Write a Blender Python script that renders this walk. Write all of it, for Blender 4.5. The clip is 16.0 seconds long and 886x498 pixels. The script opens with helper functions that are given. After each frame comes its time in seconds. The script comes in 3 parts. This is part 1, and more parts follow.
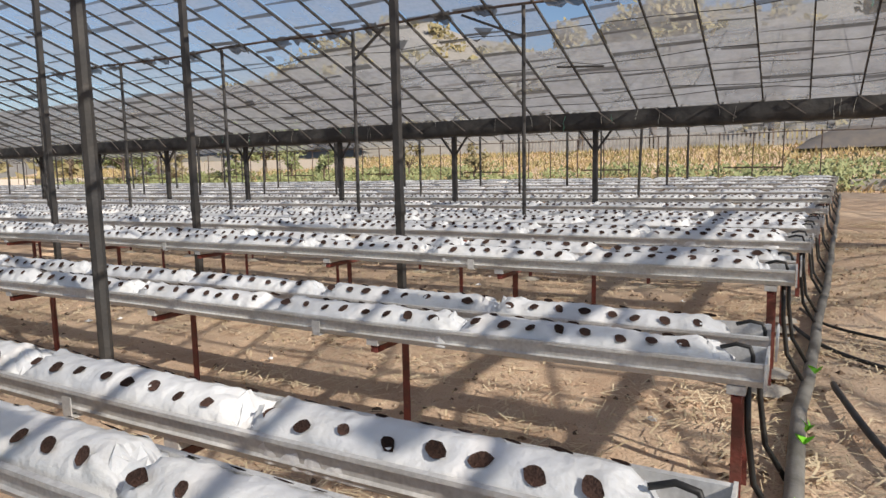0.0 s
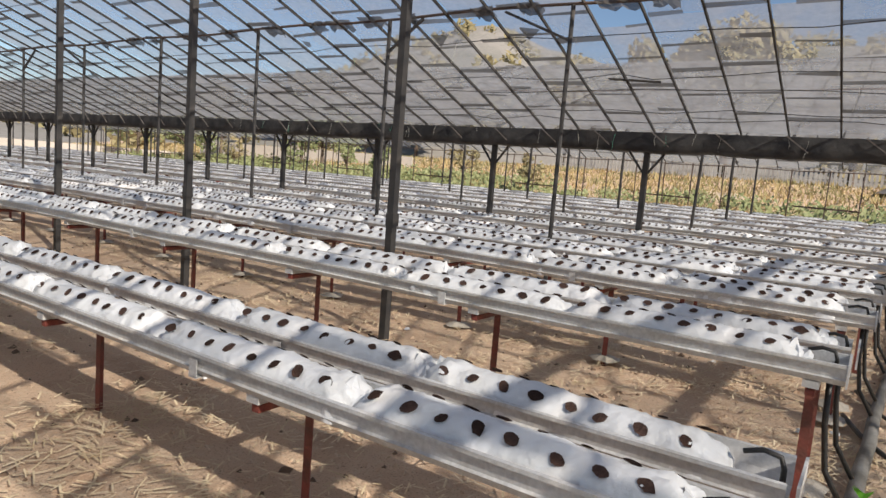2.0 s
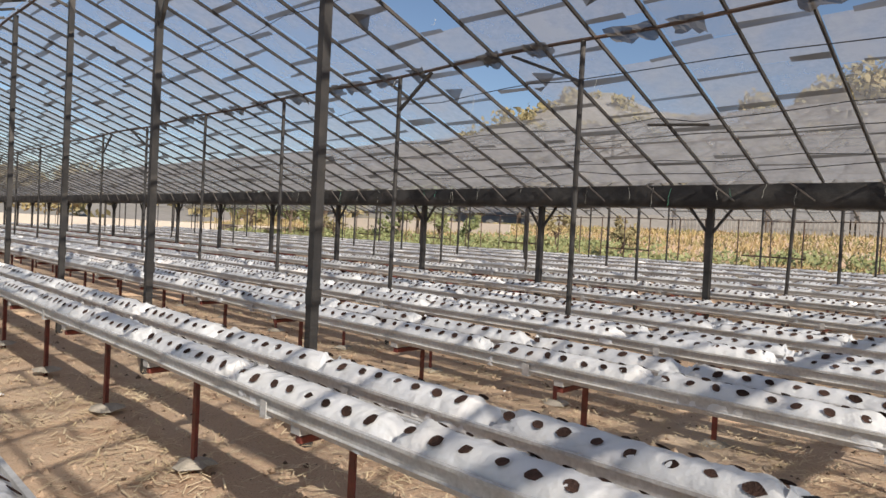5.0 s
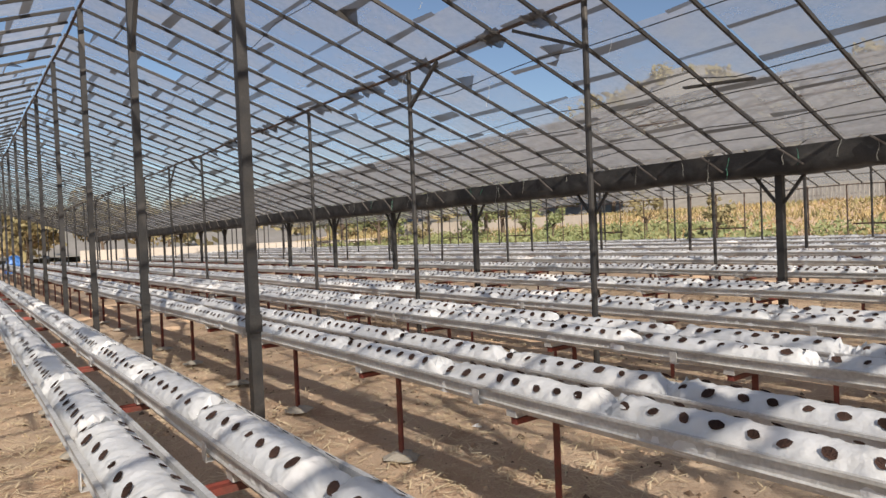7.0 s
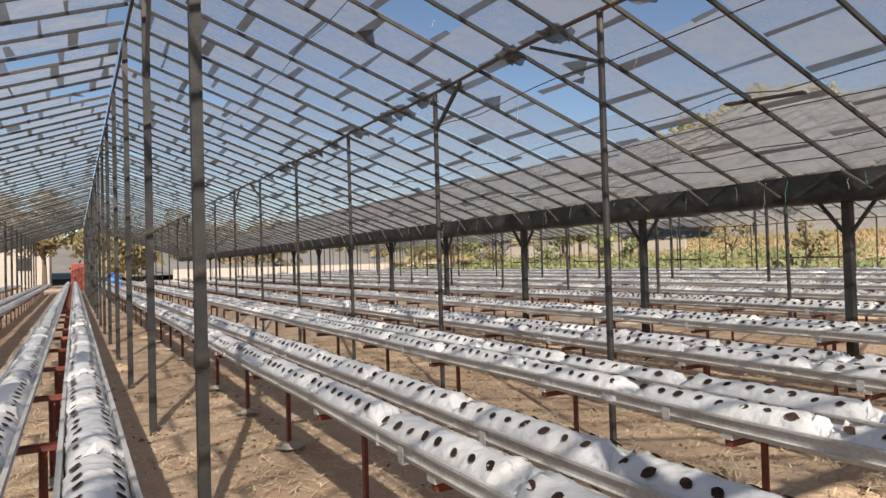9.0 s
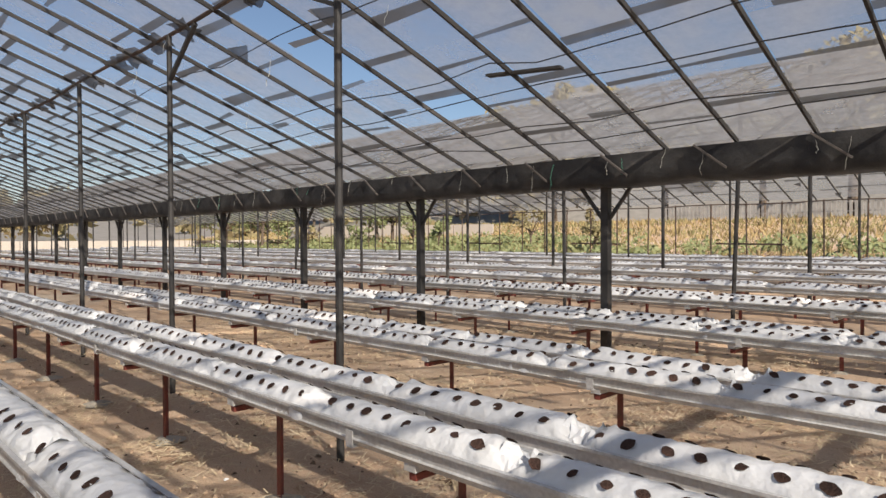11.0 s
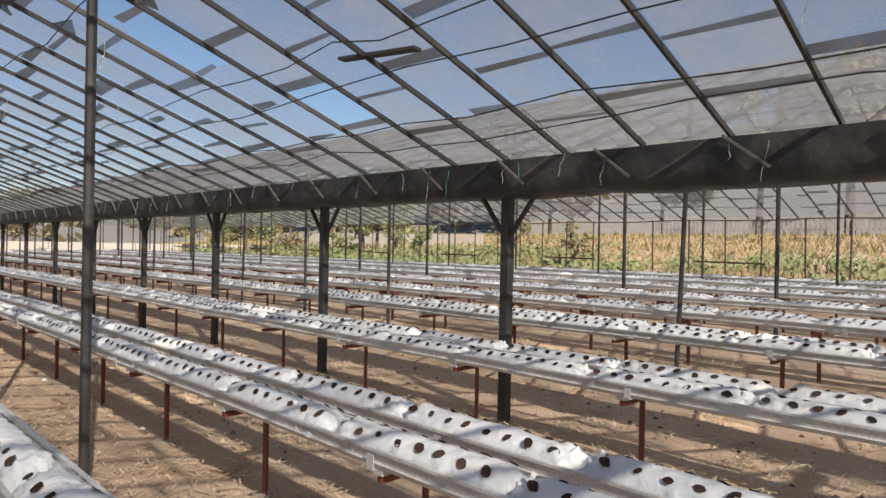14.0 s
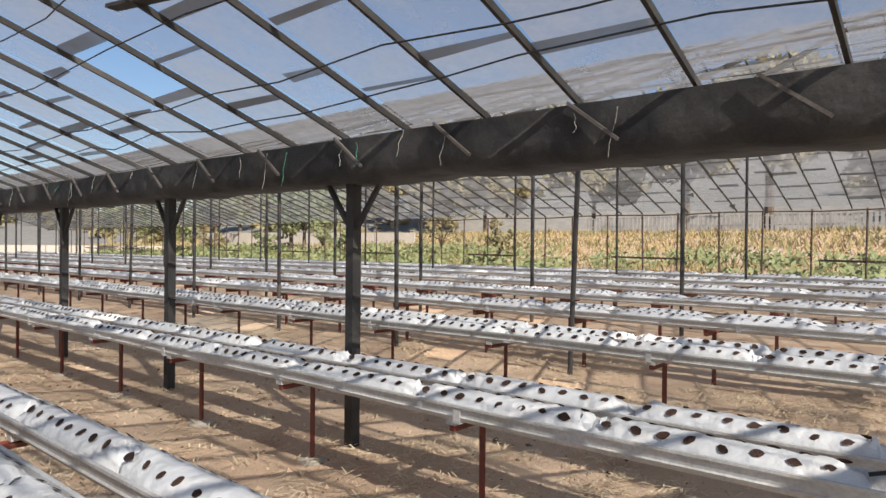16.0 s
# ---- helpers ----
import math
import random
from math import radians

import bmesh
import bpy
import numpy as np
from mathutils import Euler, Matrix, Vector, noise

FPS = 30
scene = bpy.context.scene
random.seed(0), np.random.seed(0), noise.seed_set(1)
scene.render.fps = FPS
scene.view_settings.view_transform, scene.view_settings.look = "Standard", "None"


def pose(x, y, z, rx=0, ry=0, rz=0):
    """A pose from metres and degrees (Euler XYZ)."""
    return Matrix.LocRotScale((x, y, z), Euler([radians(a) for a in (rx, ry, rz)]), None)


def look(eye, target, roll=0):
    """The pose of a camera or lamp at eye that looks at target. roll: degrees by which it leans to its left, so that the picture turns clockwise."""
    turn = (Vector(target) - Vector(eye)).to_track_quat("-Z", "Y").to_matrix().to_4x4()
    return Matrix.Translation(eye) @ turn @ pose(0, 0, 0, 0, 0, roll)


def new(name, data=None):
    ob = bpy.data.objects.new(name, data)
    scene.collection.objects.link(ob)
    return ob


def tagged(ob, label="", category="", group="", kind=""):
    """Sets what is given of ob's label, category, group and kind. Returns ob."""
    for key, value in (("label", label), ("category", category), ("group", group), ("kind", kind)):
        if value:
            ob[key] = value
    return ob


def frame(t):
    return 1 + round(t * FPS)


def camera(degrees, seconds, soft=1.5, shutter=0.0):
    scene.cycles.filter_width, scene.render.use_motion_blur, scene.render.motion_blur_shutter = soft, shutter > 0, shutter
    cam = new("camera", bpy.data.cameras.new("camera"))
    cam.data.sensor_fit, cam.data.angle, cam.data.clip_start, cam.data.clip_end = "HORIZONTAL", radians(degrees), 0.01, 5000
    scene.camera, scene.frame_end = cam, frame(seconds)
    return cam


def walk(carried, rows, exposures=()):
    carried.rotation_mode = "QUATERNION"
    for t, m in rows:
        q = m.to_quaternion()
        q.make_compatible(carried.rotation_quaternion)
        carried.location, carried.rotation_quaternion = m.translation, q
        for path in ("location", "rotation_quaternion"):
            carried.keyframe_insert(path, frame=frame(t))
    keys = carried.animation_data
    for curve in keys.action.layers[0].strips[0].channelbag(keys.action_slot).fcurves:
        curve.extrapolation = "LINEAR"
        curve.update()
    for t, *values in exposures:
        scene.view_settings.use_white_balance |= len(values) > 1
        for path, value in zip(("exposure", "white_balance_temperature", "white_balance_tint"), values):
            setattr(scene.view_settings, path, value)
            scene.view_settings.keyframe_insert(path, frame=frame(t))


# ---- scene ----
cam = camera(68.8, 16.0)
PATH = [
    (0, (2.509, 1.862, 1.273), (1.549, 3.600, 1.036), -1.1),
    (0.5, (2.519, 2.068, 1.278), (1.552, 3.801, 1.030), 0.3),
    (1, (2.592, 2.347, 1.268), (1.413, 3.944, 1.020), 4.0),
    (1.5, (2.594, 2.419, 1.309), (1.314, 3.925, 1.004), 2.8),
    (2, (2.534, 2.752, 1.330), (1.432, 4.405, 1.101), 4.7),
    (2.5, (2.508, 2.996, 1.350), (1.328, 4.591, 1.101), 1.5),
    (3, (2.597, 3.274, 1.383), (1.288, 4.773, 1.187), -0.7),
    (3.5, (2.718, 3.493, 1.373), (1.509, 5.070, 1.149), -0.1),
    (4, (2.768, 3.828, 1.393), (1.586, 5.438, 1.287), 2.9),
    (4.5, (2.755, 4.026, 1.363), (1.577, 5.642, 1.305), -0.6),
    (5, (2.862, 4.287, 1.382), (1.471, 5.723, 1.339), 3.0),
    (5.2, (2.860, 4.402, 1.409), (1.440, 5.810, 1.370), 2.4),
    (7.3, (3.032, 5.452, 1.403), (1.410, 6.621, 1.354), -2.0),
    (7.5, (3.055, 5.514, 1.409), (1.416, 6.659, 1.357), -1.4),
    (8, (3.068, 5.655, 1.410), (1.474, 6.863, 1.421), -1.5),
    (8.5, (3.095, 5.969, 1.417), (1.411, 7.045, 1.498), 0.6),
    (9, (3.074, 6.088, 1.429), (1.337, 7.079, 1.466), -1.6),
    (9.5, (2.989, 6.288, 1.387), (1.330, 7.405, 1.407), -1.0),
    (10, (2.842, 6.495, 1.389), (1.348, 7.825, 1.407), -1.6),
    (10.2, (2.825, 6.595, 1.405), (1.396, 7.994, 1.401), -1.1),
    (12.3, (3.009, 7.767, 1.428), (1.564, 9.147, 1.338), 1.4),
    (12.5, (3.071, 7.803, 1.466), (1.544, 9.089, 1.353), 2.0),
    (13, (3.034, 8.041, 1.506), (1.361, 9.135, 1.444), 2.0),
    (13.5, (2.981, 8.316, 1.496), (1.455, 9.608, 1.464), 2.2),
    (14, (2.962, 8.565, 1.488), (1.550, 9.982, 1.483), 1.1),
    (14.5, (2.991, 8.830, 1.497), (1.519, 10.183, 1.454), -0.8),
    (15, (3.092, 9.067, 1.483), (1.581, 10.376, 1.479), -0.9),
    (15.5, (3.048, 9.396, 1.449), (1.709, 10.881, 1.445), -0.2),
    (16, (2.997, 9.642, 1.465), (1.717, 11.179, 1.459), 0.5),
]
walk(cam, [(t, look(eye, target, roll)) for t, eye, target, roll in PATH],
     exposures=[(0, 0.48, 7100, 13), (9, 0.42, 7350, 14), (12.5, 0.46, 7250, 14), (14.5, 0.42, 7100, 13), (16, 0.56, 6950, 12)])

# ---- world and sun ----
SUN_DIR = Vector((1.0, -0.32, 0.68)).normalized()
world = bpy.data.worlds.new("sky")
scene.world = world
world.use_nodes = True
wn = world.node_tree
sky = wn.nodes.new("ShaderNodeTexSky")
sky.sky_type = "NISHITA"
sky.sun_disc = False
sky.sun_elevation = radians(33)
sky.sun_rotation = radians(107.7)
sky.air_density, sky.dust_density, sky.ozone_density = 1.0, 0.15, 4.0
wn.nodes["Background"].inputs["Strength"].default_value = 0.082
wn.links.new(sky.outputs["Color"], wn.nodes["Background"].inputs["Color"])
sun = new("sun", bpy.data.lights.new("sun", "SUN"))
sun.data.energy = 5.0
sun.data.angle = radians(0.55)
sun.data.color = (1.0, 0.95, 0.87)
sun.matrix_world = look((20, -6, 14), Vector((20, -6, 14)) - SUN_DIR)

# ---- materials ----


def mat(name, base, rough=0.6, metal=0.0, var=None, scale=6.0, fine=90.0, bump=0.2, bump_scale=60.0, amount=0.6, spec=0.5,
        obj_random=0.0, grain_mix=1.0):
    """A surface with stains at one scale, grain at another and fine relief."""
    m = bpy.data.materials.new(name)
    m.use_nodes = True
    n, l = m.node_tree.nodes, m.node_tree.links
    b = n["Principled BSDF"]
    b.inputs["Roughness"].default_value = rough
    b.inputs["Metallic"].default_value = metal
    b.inputs["Specular IOR Level"].default_value = spec
    co = n.new("ShaderNodeTexCoord")
    big = n.new("ShaderNodeTexNoise")
    big.inputs["Scale"].default_value = scale
    big.inputs["Detail"].default_value = 6
    l.new(co.outputs["Object"], big.inputs["Vector"])
    small = n.new("ShaderNodeTexNoise")
    small.inputs["Scale"].default_value = fine
    small.inputs["Detail"].default_value = 4
    l.new(co.outputs["Object"], small.inputs["Vector"])
    ramp = n.new("ShaderNodeValToRGB")
    ramp.color_ramp.elements[0].position = 0.38
    ramp.color_ramp.elements[1].position = 0.66
    l.new(big.outputs["Fac"], ramp.inputs["Fac"])
    mix = n.new("ShaderNodeMix")
    mix.data_type = "RGBA"
    mix.inputs[6].default_value = (*base, 1)
    mix.inputs[7].default_value = (*(var or tuple(c * 0.7 for c in base)), 1)
    amt = n.new("ShaderNodeMath")
    amt.operation = "MULTIPLY"
    amt.inputs[1].default_value = amount
    l.new(ramp.outputs["Color"], amt.inputs[0])
    l.new(amt.outputs[0], mix.inputs[0])
    grain = n.new("ShaderNodeMapRange")
    grain.inputs["From Min"].default_value, grain.inputs["From Max"].default_value = 0.3, 0.7
    grain.inputs["To Min"].default_value, grain.inputs["To Max"].default_value = 1 - 0.14 * grain_mix, 1 + 0.12 * grain_mix
    l.new(small.outputs["Fac"], grain.inputs["Value"])
    mul = n.new("ShaderNodeMix")
    mul.data_type, mul.blend_type = "RGBA", "MULTIPLY"
    mul.inputs[0].default_value = 1.0
    l.new(mix.outputs[2], mul.inputs[6])
    l.new(grain.outputs["Result"], mul.inputs[7])
    out = mul.outputs[2]
    if obj_random:
        info = n.new("ShaderNodeObjectInfo")
        rr = n.new("ShaderNodeMapRange")
        rr.inputs["To Min"].default_value, rr.inputs["To Max"].default_value = 1 - obj_random, 1 + obj_random
        l.new(info.outputs["Random"], rr.inputs["Value"])
        m2 = n.new("ShaderNodeMix")
        m2.data_type, m2.blend_type = "RGBA", "MULTIPLY"
        m2.inputs[0].default_value = 1.0
        l.new(out, m2.inputs[6])
        l.new(rr.outputs["Result"], m2.inputs[7])
        out = m2.outputs[2]
    l.new(out, b.inputs["Base Color"])
    if bump:
        bt = n.new("ShaderNodeTexNoise")
        bt.inputs["Scale"].default_value = bump_scale
        bt.inputs["Detail"].default_value = 5
        l.new(co.outputs["Object"], bt.inputs["Vector"])
        bn = n.new("ShaderNodeBump")
        bn.inputs["Strength"].default_value = bump
        bn.inputs["Distance"].default_value = 0.02
        l.new(bt.outputs["Fac"], bn.inputs["Height"])
        l.new(bn.outputs["Normal"], b.inputs["Normal"])
    return m


def soil_material():
    m = bpy.data.materials.new("dry_soil")
    m.use_nodes = True
    n, l = m.node_tree.nodes, m.node_tree.links
    b = n["Principled BSDF"]
    b.inputs["Roughness"].default_value = 0.95
    b.inputs["Specular IOR Level"].default_value = 0.1
    co = n.new("ShaderNodeTexCoord")

    def noise_ramp(scale, p0, p1, detail=6):
        t = n.new("ShaderNodeTexNoise")
        t.inputs["Scale"].default_value = scale
        t.inputs["Detail"].default_value = detail
        l.new(co.outputs["Object"], t.inputs["Vector"])
        r = n.new("ShaderNodeMapRange")
        r.inputs["From Min"].default_value, r.inputs["From Max"].default_value = p0, p1
        l.new(t.outputs["Fac"], r.inputs["Value"])
        return r.outputs["Result"]

    def blend(fac, a, c):
        x = n.new("ShaderNodeMix")
        x.data_type = "RGBA"
        l.new(fac, x.inputs[0])
        for slot, v in ((6, a), (7, c)):
            if isinstance(v, tuple):
                x.inputs[slot].default_value = (*v, 1)
            else:
                l.new(v, x.inputs[slot])
        return x.outputs[2]

    c = blend(noise_ramp(0.45, 0.35, 0.65), (0.60, 0.425, 0.30), (0.66, 0.50, 0.365))
    c = blend(noise_ramp(2.3, 0.52, 0.75), c, (0.45, 0.30, 0.205))
    c = blend(noise_ramp(28, 0.55, 0.75), c, (0.64, 0.51, 0.37))
    c = blend(noise_ramp(110, 0.56, 0.8), c, (0.15, 0.095, 0.06))
    c = blend(noise_ramp(0.16, 0.56, 0.68), c, (0.62, 0.53, 0.42))
    l.new(c, b.inputs["Base Color"])
    bt = n.new("ShaderNodeTexNoise")
    bt.inputs["Scale"].default_value = 48
    bt.inputs["Detail"].default_value = 9
    l.new(co.outputs["Object"], bt.inputs["Vector"])
    bn = n.new("ShaderNodeBump")
    bn.inputs["Strength"].default_value = 0.45
    bn.inputs["Distance"].default_value = 0.03
    l.new(bt.outputs["Fac"], bn.inputs["Height"])
    l.new(bn.outputs["Normal"], b.inputs["Normal"])
    return m


def pane_material(name, clear0, clear1, body):
    """Old dusty glazing: part clear, part grey film."""
    m = bpy.data.materials.new(name)
    m.use_nodes = True
    n, l = m.node_tree.nodes, m.node_tree.links
    n.remove(n["Principled BSDF"])
    out = n["Material Output"]
    co = n.new("ShaderNodeTexCoord")
    t = n.new("ShaderNodeTexNoise")
    t.inputs["Scale"].default_value = 2.2
    t.inputs["Detail"].default_value = 8
    t.inputs["Roughness"].default_value = 0.65
    l.new(co.outputs["Object"], t.inputs["Vector"])
    geo = n.new("ShaderNodeNewGeometry")
    add = n.new("ShaderNodeMath")
    add.operation = "ADD"
    sc = n.new("ShaderNodeMath")
    sc.operation = "MULTIPLY"
    sc.inputs[1].default_value = 0.3
    l.new(geo.outputs["Random Per Island"], sc.inputs[0])
    l.new(t.outputs["Fac"], add.inputs[0])
    l.new(sc.outputs[0], add.inputs[1])
    r = n.new("ShaderNodeMapRange")
    r.inputs["From Min"].default_value, r.inputs["From Max"].default_value = 0.45, 0.85
    r.inputs["To Min"].default_value, r.inputs["To Max"].default_value = 1 - clear1, 1 - clear0
    l.new(add.outputs[0], r.inputs["Value"])
    tr = n.new("ShaderNodeBsdfTransparent")
    tr.inputs["Color"].default_value = (0.87, 0.91, 0.95, 1)
    di = n.new("ShaderNodeBsdfDiffuse")
    di.inputs["Color"].default_value = (*body, 1)
    tl = n.new("ShaderNodeBsdfTranslucent")
    tl.inputs["Color"].default_value = (*body, 1)
    film = n.new("ShaderNodeMixShader")
    film.inputs[0].default_value = 0.58
    l.new(di.outputs[0], film.inputs[1])
    l.new(tl.outputs[0], film.inputs[2])
    mx = n.new("ShaderNodeMixShader")
    l.new(r.outputs["Result"], mx.inputs[0])
    l.new(tr.outputs[0], mx.inputs[1])
    l.new(film.outputs[0], mx.inputs[2])
    l.new(mx.outputs[0], out.inputs["Surface"])
    return m


SOIL = soil_material()
DEBRIS = mat("dark_debris", (0.15, 0.10, 0.07), 0.95, var=(0.25, 0.17, 0.11), scale=4, bump=0)
STRAW = mat("straw", (0.80, 0.66, 0.45), 0.8, var=(0.45, 0.33, 0.18), scale=3, bump=0)
PLASTIC = mat("white_bag_film", (0.80, 0.81, 0.825), 0.38, var=(0.68, 0.675, 0.65), scale=7, fine=40, bump=0.6, bump_scale=16,
              amount=0.45, spec=0.4, obj_random=0.05, grain_mix=0.15)
PEAT = mat("brown_substrate", (0.06, 0.038, 0.032), 0.95, var=(0.13, 0.068, 0.05), scale=9, bump=0.6, bump_scale=160, spec=0.1,
           obj_random=0.45)
TROUGH = mat("grey_trough", (0.64, 0.64, 0.635), 0.45, var=(0.50, 0.485, 0.46), scale=4, fine=70, bump=0.08, amount=0.8)
RED = mat("red_paint", (0.25, 0.058, 0.043), 0.65, var=(0.13, 0.06, 0.045), scale=9, fine=60, bump=0.2, amount=0.9)
BLACK = mat("black_paint", (0.034, 0.033, 0.034), 0.6, var=(0.065, 0.06, 0.055), scale=6, bump=0.15, amount=0.9)
BAR = mat("dark_bar", (0.038, 0.036, 0.035), 0.75, var=(0.07, 0.062, 0.054), scale=5, bump=0.2)
RUST = mat("rusty_tube", (0.085, 0.06, 0.05), 0.75, var=(0.16, 0.10, 0.075), scale=5, bump=0.3)
WRAP = mat("black_mulch_film", (0.036, 0.036, 0.038), 0.6, var=(0.085, 0.083, 0.08), scale=3.5, bump=0.9, bump_scale=7, amount=0.9, spec=0.25)
CONCRETE = mat("grey_cement", (0.52, 0.47, 0.40), 0.9, var=(0.3, 0.27, 0.22), scale=6, bump=0.5)
ROD = mat("weathered_rod", (0.17, 0.15, 0.135), 0.7, var=(0.09, 0.075, 0.065), scale=7, bump=0.2)
HOSE = mat("black_hose", (0.02, 0.02, 0.02), 0.45, var=(0.05, 0.045, 0.04), scale=8, bump=0.05)
PIPE = mat("grey_pipe", (0.23, 0.22, 0.20), 0.6, var=(0.10, 0.09, 0.075), scale=5, bump=0.15, amount=0.9)
TWINE = mat("pale_twine", (0.5, 0.5, 0.45), 0.8, bump=0)
GREENTW = mat("green_twine", (0.08, 0.42, 0.28), 0.7, bump=0)
LIME = mat("lime_plastic", (0.25, 0.75, 0.06), 0.5, bump=0)
PANE = pane_material("dusty_pane", 0.36, 0.72, (0.50, 0.50, 0.505))
LAP = pane_material("pane_overlap", 0.05, 0.3, (0.17, 0.16, 0.15))
GRASS = mat("field_grass", (0.40, 0.295, 0.145), 0.85, var=(0.20, 0.20, 0.09), scale=0.35, fine=3, bump=0, amount=1.0)
GREEN = mat("green_leaf", (0.16, 0.20, 0.085), 0.7, var=(0.26, 0.27, 0.13), scale=1.2, bump=0, amount=0.9)
OLIVE = mat("dry_leaf", (0.20, 0.18, 0.09), 0.8, var=(0.3, 0.24, 0.13), scale=1.0, bump=0, amount=0.9)
BARK = mat("bark", (0.13, 0.10, 0.075), 0.9, scale=5, bump=0.5)
HILL = mat("dry_hill", (0.26, 0.245, 0.225), 0.95, var=(0.20, 0.195, 0.17), scale=0.06, fine=1.0, bump=0, amount=0.9)
WALLM = mat("pale_wall", (0.43, 0.40, 0.36), 0.9, var=(0.5, 0.45, 0.4), scale=1.2, bump=0.1)
FENCE = mat("grey_fence", (0.42, 0.41, 0.39), 0.8, var=(0.22, 0.21, 0.2), scale=1, bump=0)
MOUND = mat("dark_mound", (0.13, 0.12, 0.115), 0.95, var=(0.2, 0.17, 0.14), scale=1.5, bump=0.4, bump_scale=5)
BLUE = mat("blue_tarp", (0.05, 0.22, 0.62), 0.45, var=(0.1, 0.3, 0.7), scale=2, bump=0.4, bump_scale=6)
CRATE = mat("red_container", (0.42, 0.10, 0.07), 0.6, var=(0.3, 0.1, 0.08), scale=2, bump=0.1)

# ---- mesh helpers ----


class Geo:
    """Collects vertices and faces, with a material slot for each face."""

    def __init__(self):
        self.v, self.f, self.s = [], [], []

    def quad(self, a, b, c, d, slot=0):
        i = len(self.v)
        self.v += [tuple(a), tuple(b), tuple(c), tuple(d)]
        self.f.append((i, i + 1, i + 2, i + 3))
        self.s.append(slot)

    def tri(self, a, b, c, slot=0):
        i = len(self.v)
        self.v += [tuple(a), tuple(b), tuple(c)]
        self.f.append((i, i + 1, i + 2))
        self.s.append(slot)

    def box(self, x0, y0, z0, x1, y1, z1, slot=0):
        i = len(self.v)
        self.v += [(x, y, z) for z in (z0, z1) for x, y in ((x0, y0), (x1, y0), (x1, y1), (x0, y1))]
        for f in ((0, 3, 2, 1), (4, 5, 6, 7), (0, 1, 5, 4), (1, 2, 6, 5), (2, 3, 7, 6), (3, 0, 4, 7)):
            self.f.append(tuple(i + k for k in f))
            self.s.append(slot)

    def tube(self, pts, r, n=8, slot=0, caps=True):
        """A round bar along pts; r: one radius or one for each point."""
        pts = [Vector(p) for p in pts]
        rs = r if isinstance(r, (list, tuple)) else [r] * len(pts)
        base = len(self.v)
        for k, p in enumerate(pts):
            d = (pts[min(k + 1, len(pts) - 1)] - pts[max(k - 1, 0)]).normalized()
            up = Vector((0, 0, 1)) if abs(d.z) < 0.9 else Vector((1, 0, 0))
            s = d.cross(up).normalized()
            u = s.cross(d)
            for j in range(n):
                a = 2 * math.pi * j / n
                self.v.append(tuple(p + rs[k] * (math.cos(a) * s + math.sin(a) * u)))
        for k in range(len(pts) - 1):
            for j in range(n):
                a, b = base + k * n + j, base + k * n + (j + 1) % n
                self.f.append((a, b, b + n, a + n))
                self.s.append(slot)
        if caps:
            self.f += [tuple(base + j for j in range(n))[::-1], tuple(base + (len(pts) - 1) * n + j for j in range(n))]
            self.s += [slot, slot]

    def bar(self, a, b, w, h, slot=0):
        """A square bar from a to b, w wide and h deep."""
        a, b = Vector(a), Vector(b)
        d = (b - a).normalized()
        up = Vector((0, 0, 1)) if abs(d.z) < 0.9 else Vector((0, 1, 0))
        s = d.cross(up).normalized() * (w / 2)
        u = s.normalized().cross(d) * (h / 2)
        i = len(self.v)
        self.v += [tuple(p + q) for p in (a, b) for q in (-s - u, s - u, s + u, -s + u)]
        for f in ((0, 3, 2, 1), (4, 5, 6, 7), (0, 1, 5, 4), (1, 2, 6, 5), (2, 3, 7, 6), (3, 0, 4, 7)):
            self.f.append(tuple(i + k for k in f))
            self.s.append(slot)

    def mesh(self, name, mats, smooth=False):
        me = bpy.data.meshes.new(name)
        me.from_pydata(self.v, [], self.f)
        for m in mats if isinstance(mats, (list, tuple)) else [mats]:
            me.materials.append(m)
        me.polygons.foreach_set("material_index", self.s)
        if smooth:
            me.polygons.foreach_set("use_smooth", [True] * len(self.f))
        me.update()
        return me


def part(name, geo, mats, parent=None, label="", smooth=False, at=None):
    me = geo if isinstance(geo, bpy.types.Mesh) else geo.mesh(name, mats, smooth)
    ob = new(name, me)
    if parent:
        ob.parent = parent
    if at:
        ob.location = at
    if label:
        ob["label"] = label
    return ob


def thing(name, at, label, category, group="", kind=""):
    ob = new(name)
    ob.empty_display_size = 0.05
    ob.location = at
    return tagged(ob, label, category, group, kind)


rnd = random.Random(7)

# ---- plan ----
X_END, X_FAR = 2.42, -46.0
POST_X = [-0.57 - 2.6 * k for k in range(18)]
VALLEY_X = [-0.58 - 2.72 * k for k in range(17)]
RIDGE_Y, MID_Y, VALLEY_Y = 6.67, 9.6, 12.9
RIDGE_Z, VALLEY_Z, MID_Z = 4.34, 2.21, 3.34
EAVE_Y, EAVE_Z = 26.6, 2.42
SOUTH_Y = 2 * RIDGE_Y - VALLEY_Y
ROOF_X0, ROOF_X1 = -47.0, 13.2
SLOPE = (RIDGE_Z - VALLEY_Z) / (VALLEY_Y - RIDGE_Y)
RIDGE2_Y = (VALLEY_Y + EAVE_Y) / 2
PAIRS = [1.0, 2.6, 4.16, 5.63, 7.215, 8.65, 10.26, 12.19, 14.35, 16.3, 18.3, 20.3, 22.3, 24.2]
PAIR_Z = [-0.05, -0.05, -0.06, 0.045, 0.035, 0.01, -0.025, -0.01, 0.0, 0.0, 0.0, 0.0, 0.0, 0.0]
SPAN = 0.39


def end_x(y):
    """The rows end on a line that drifts out along the walk."""
    return 0.052 * max(0.0, y - 4.0)


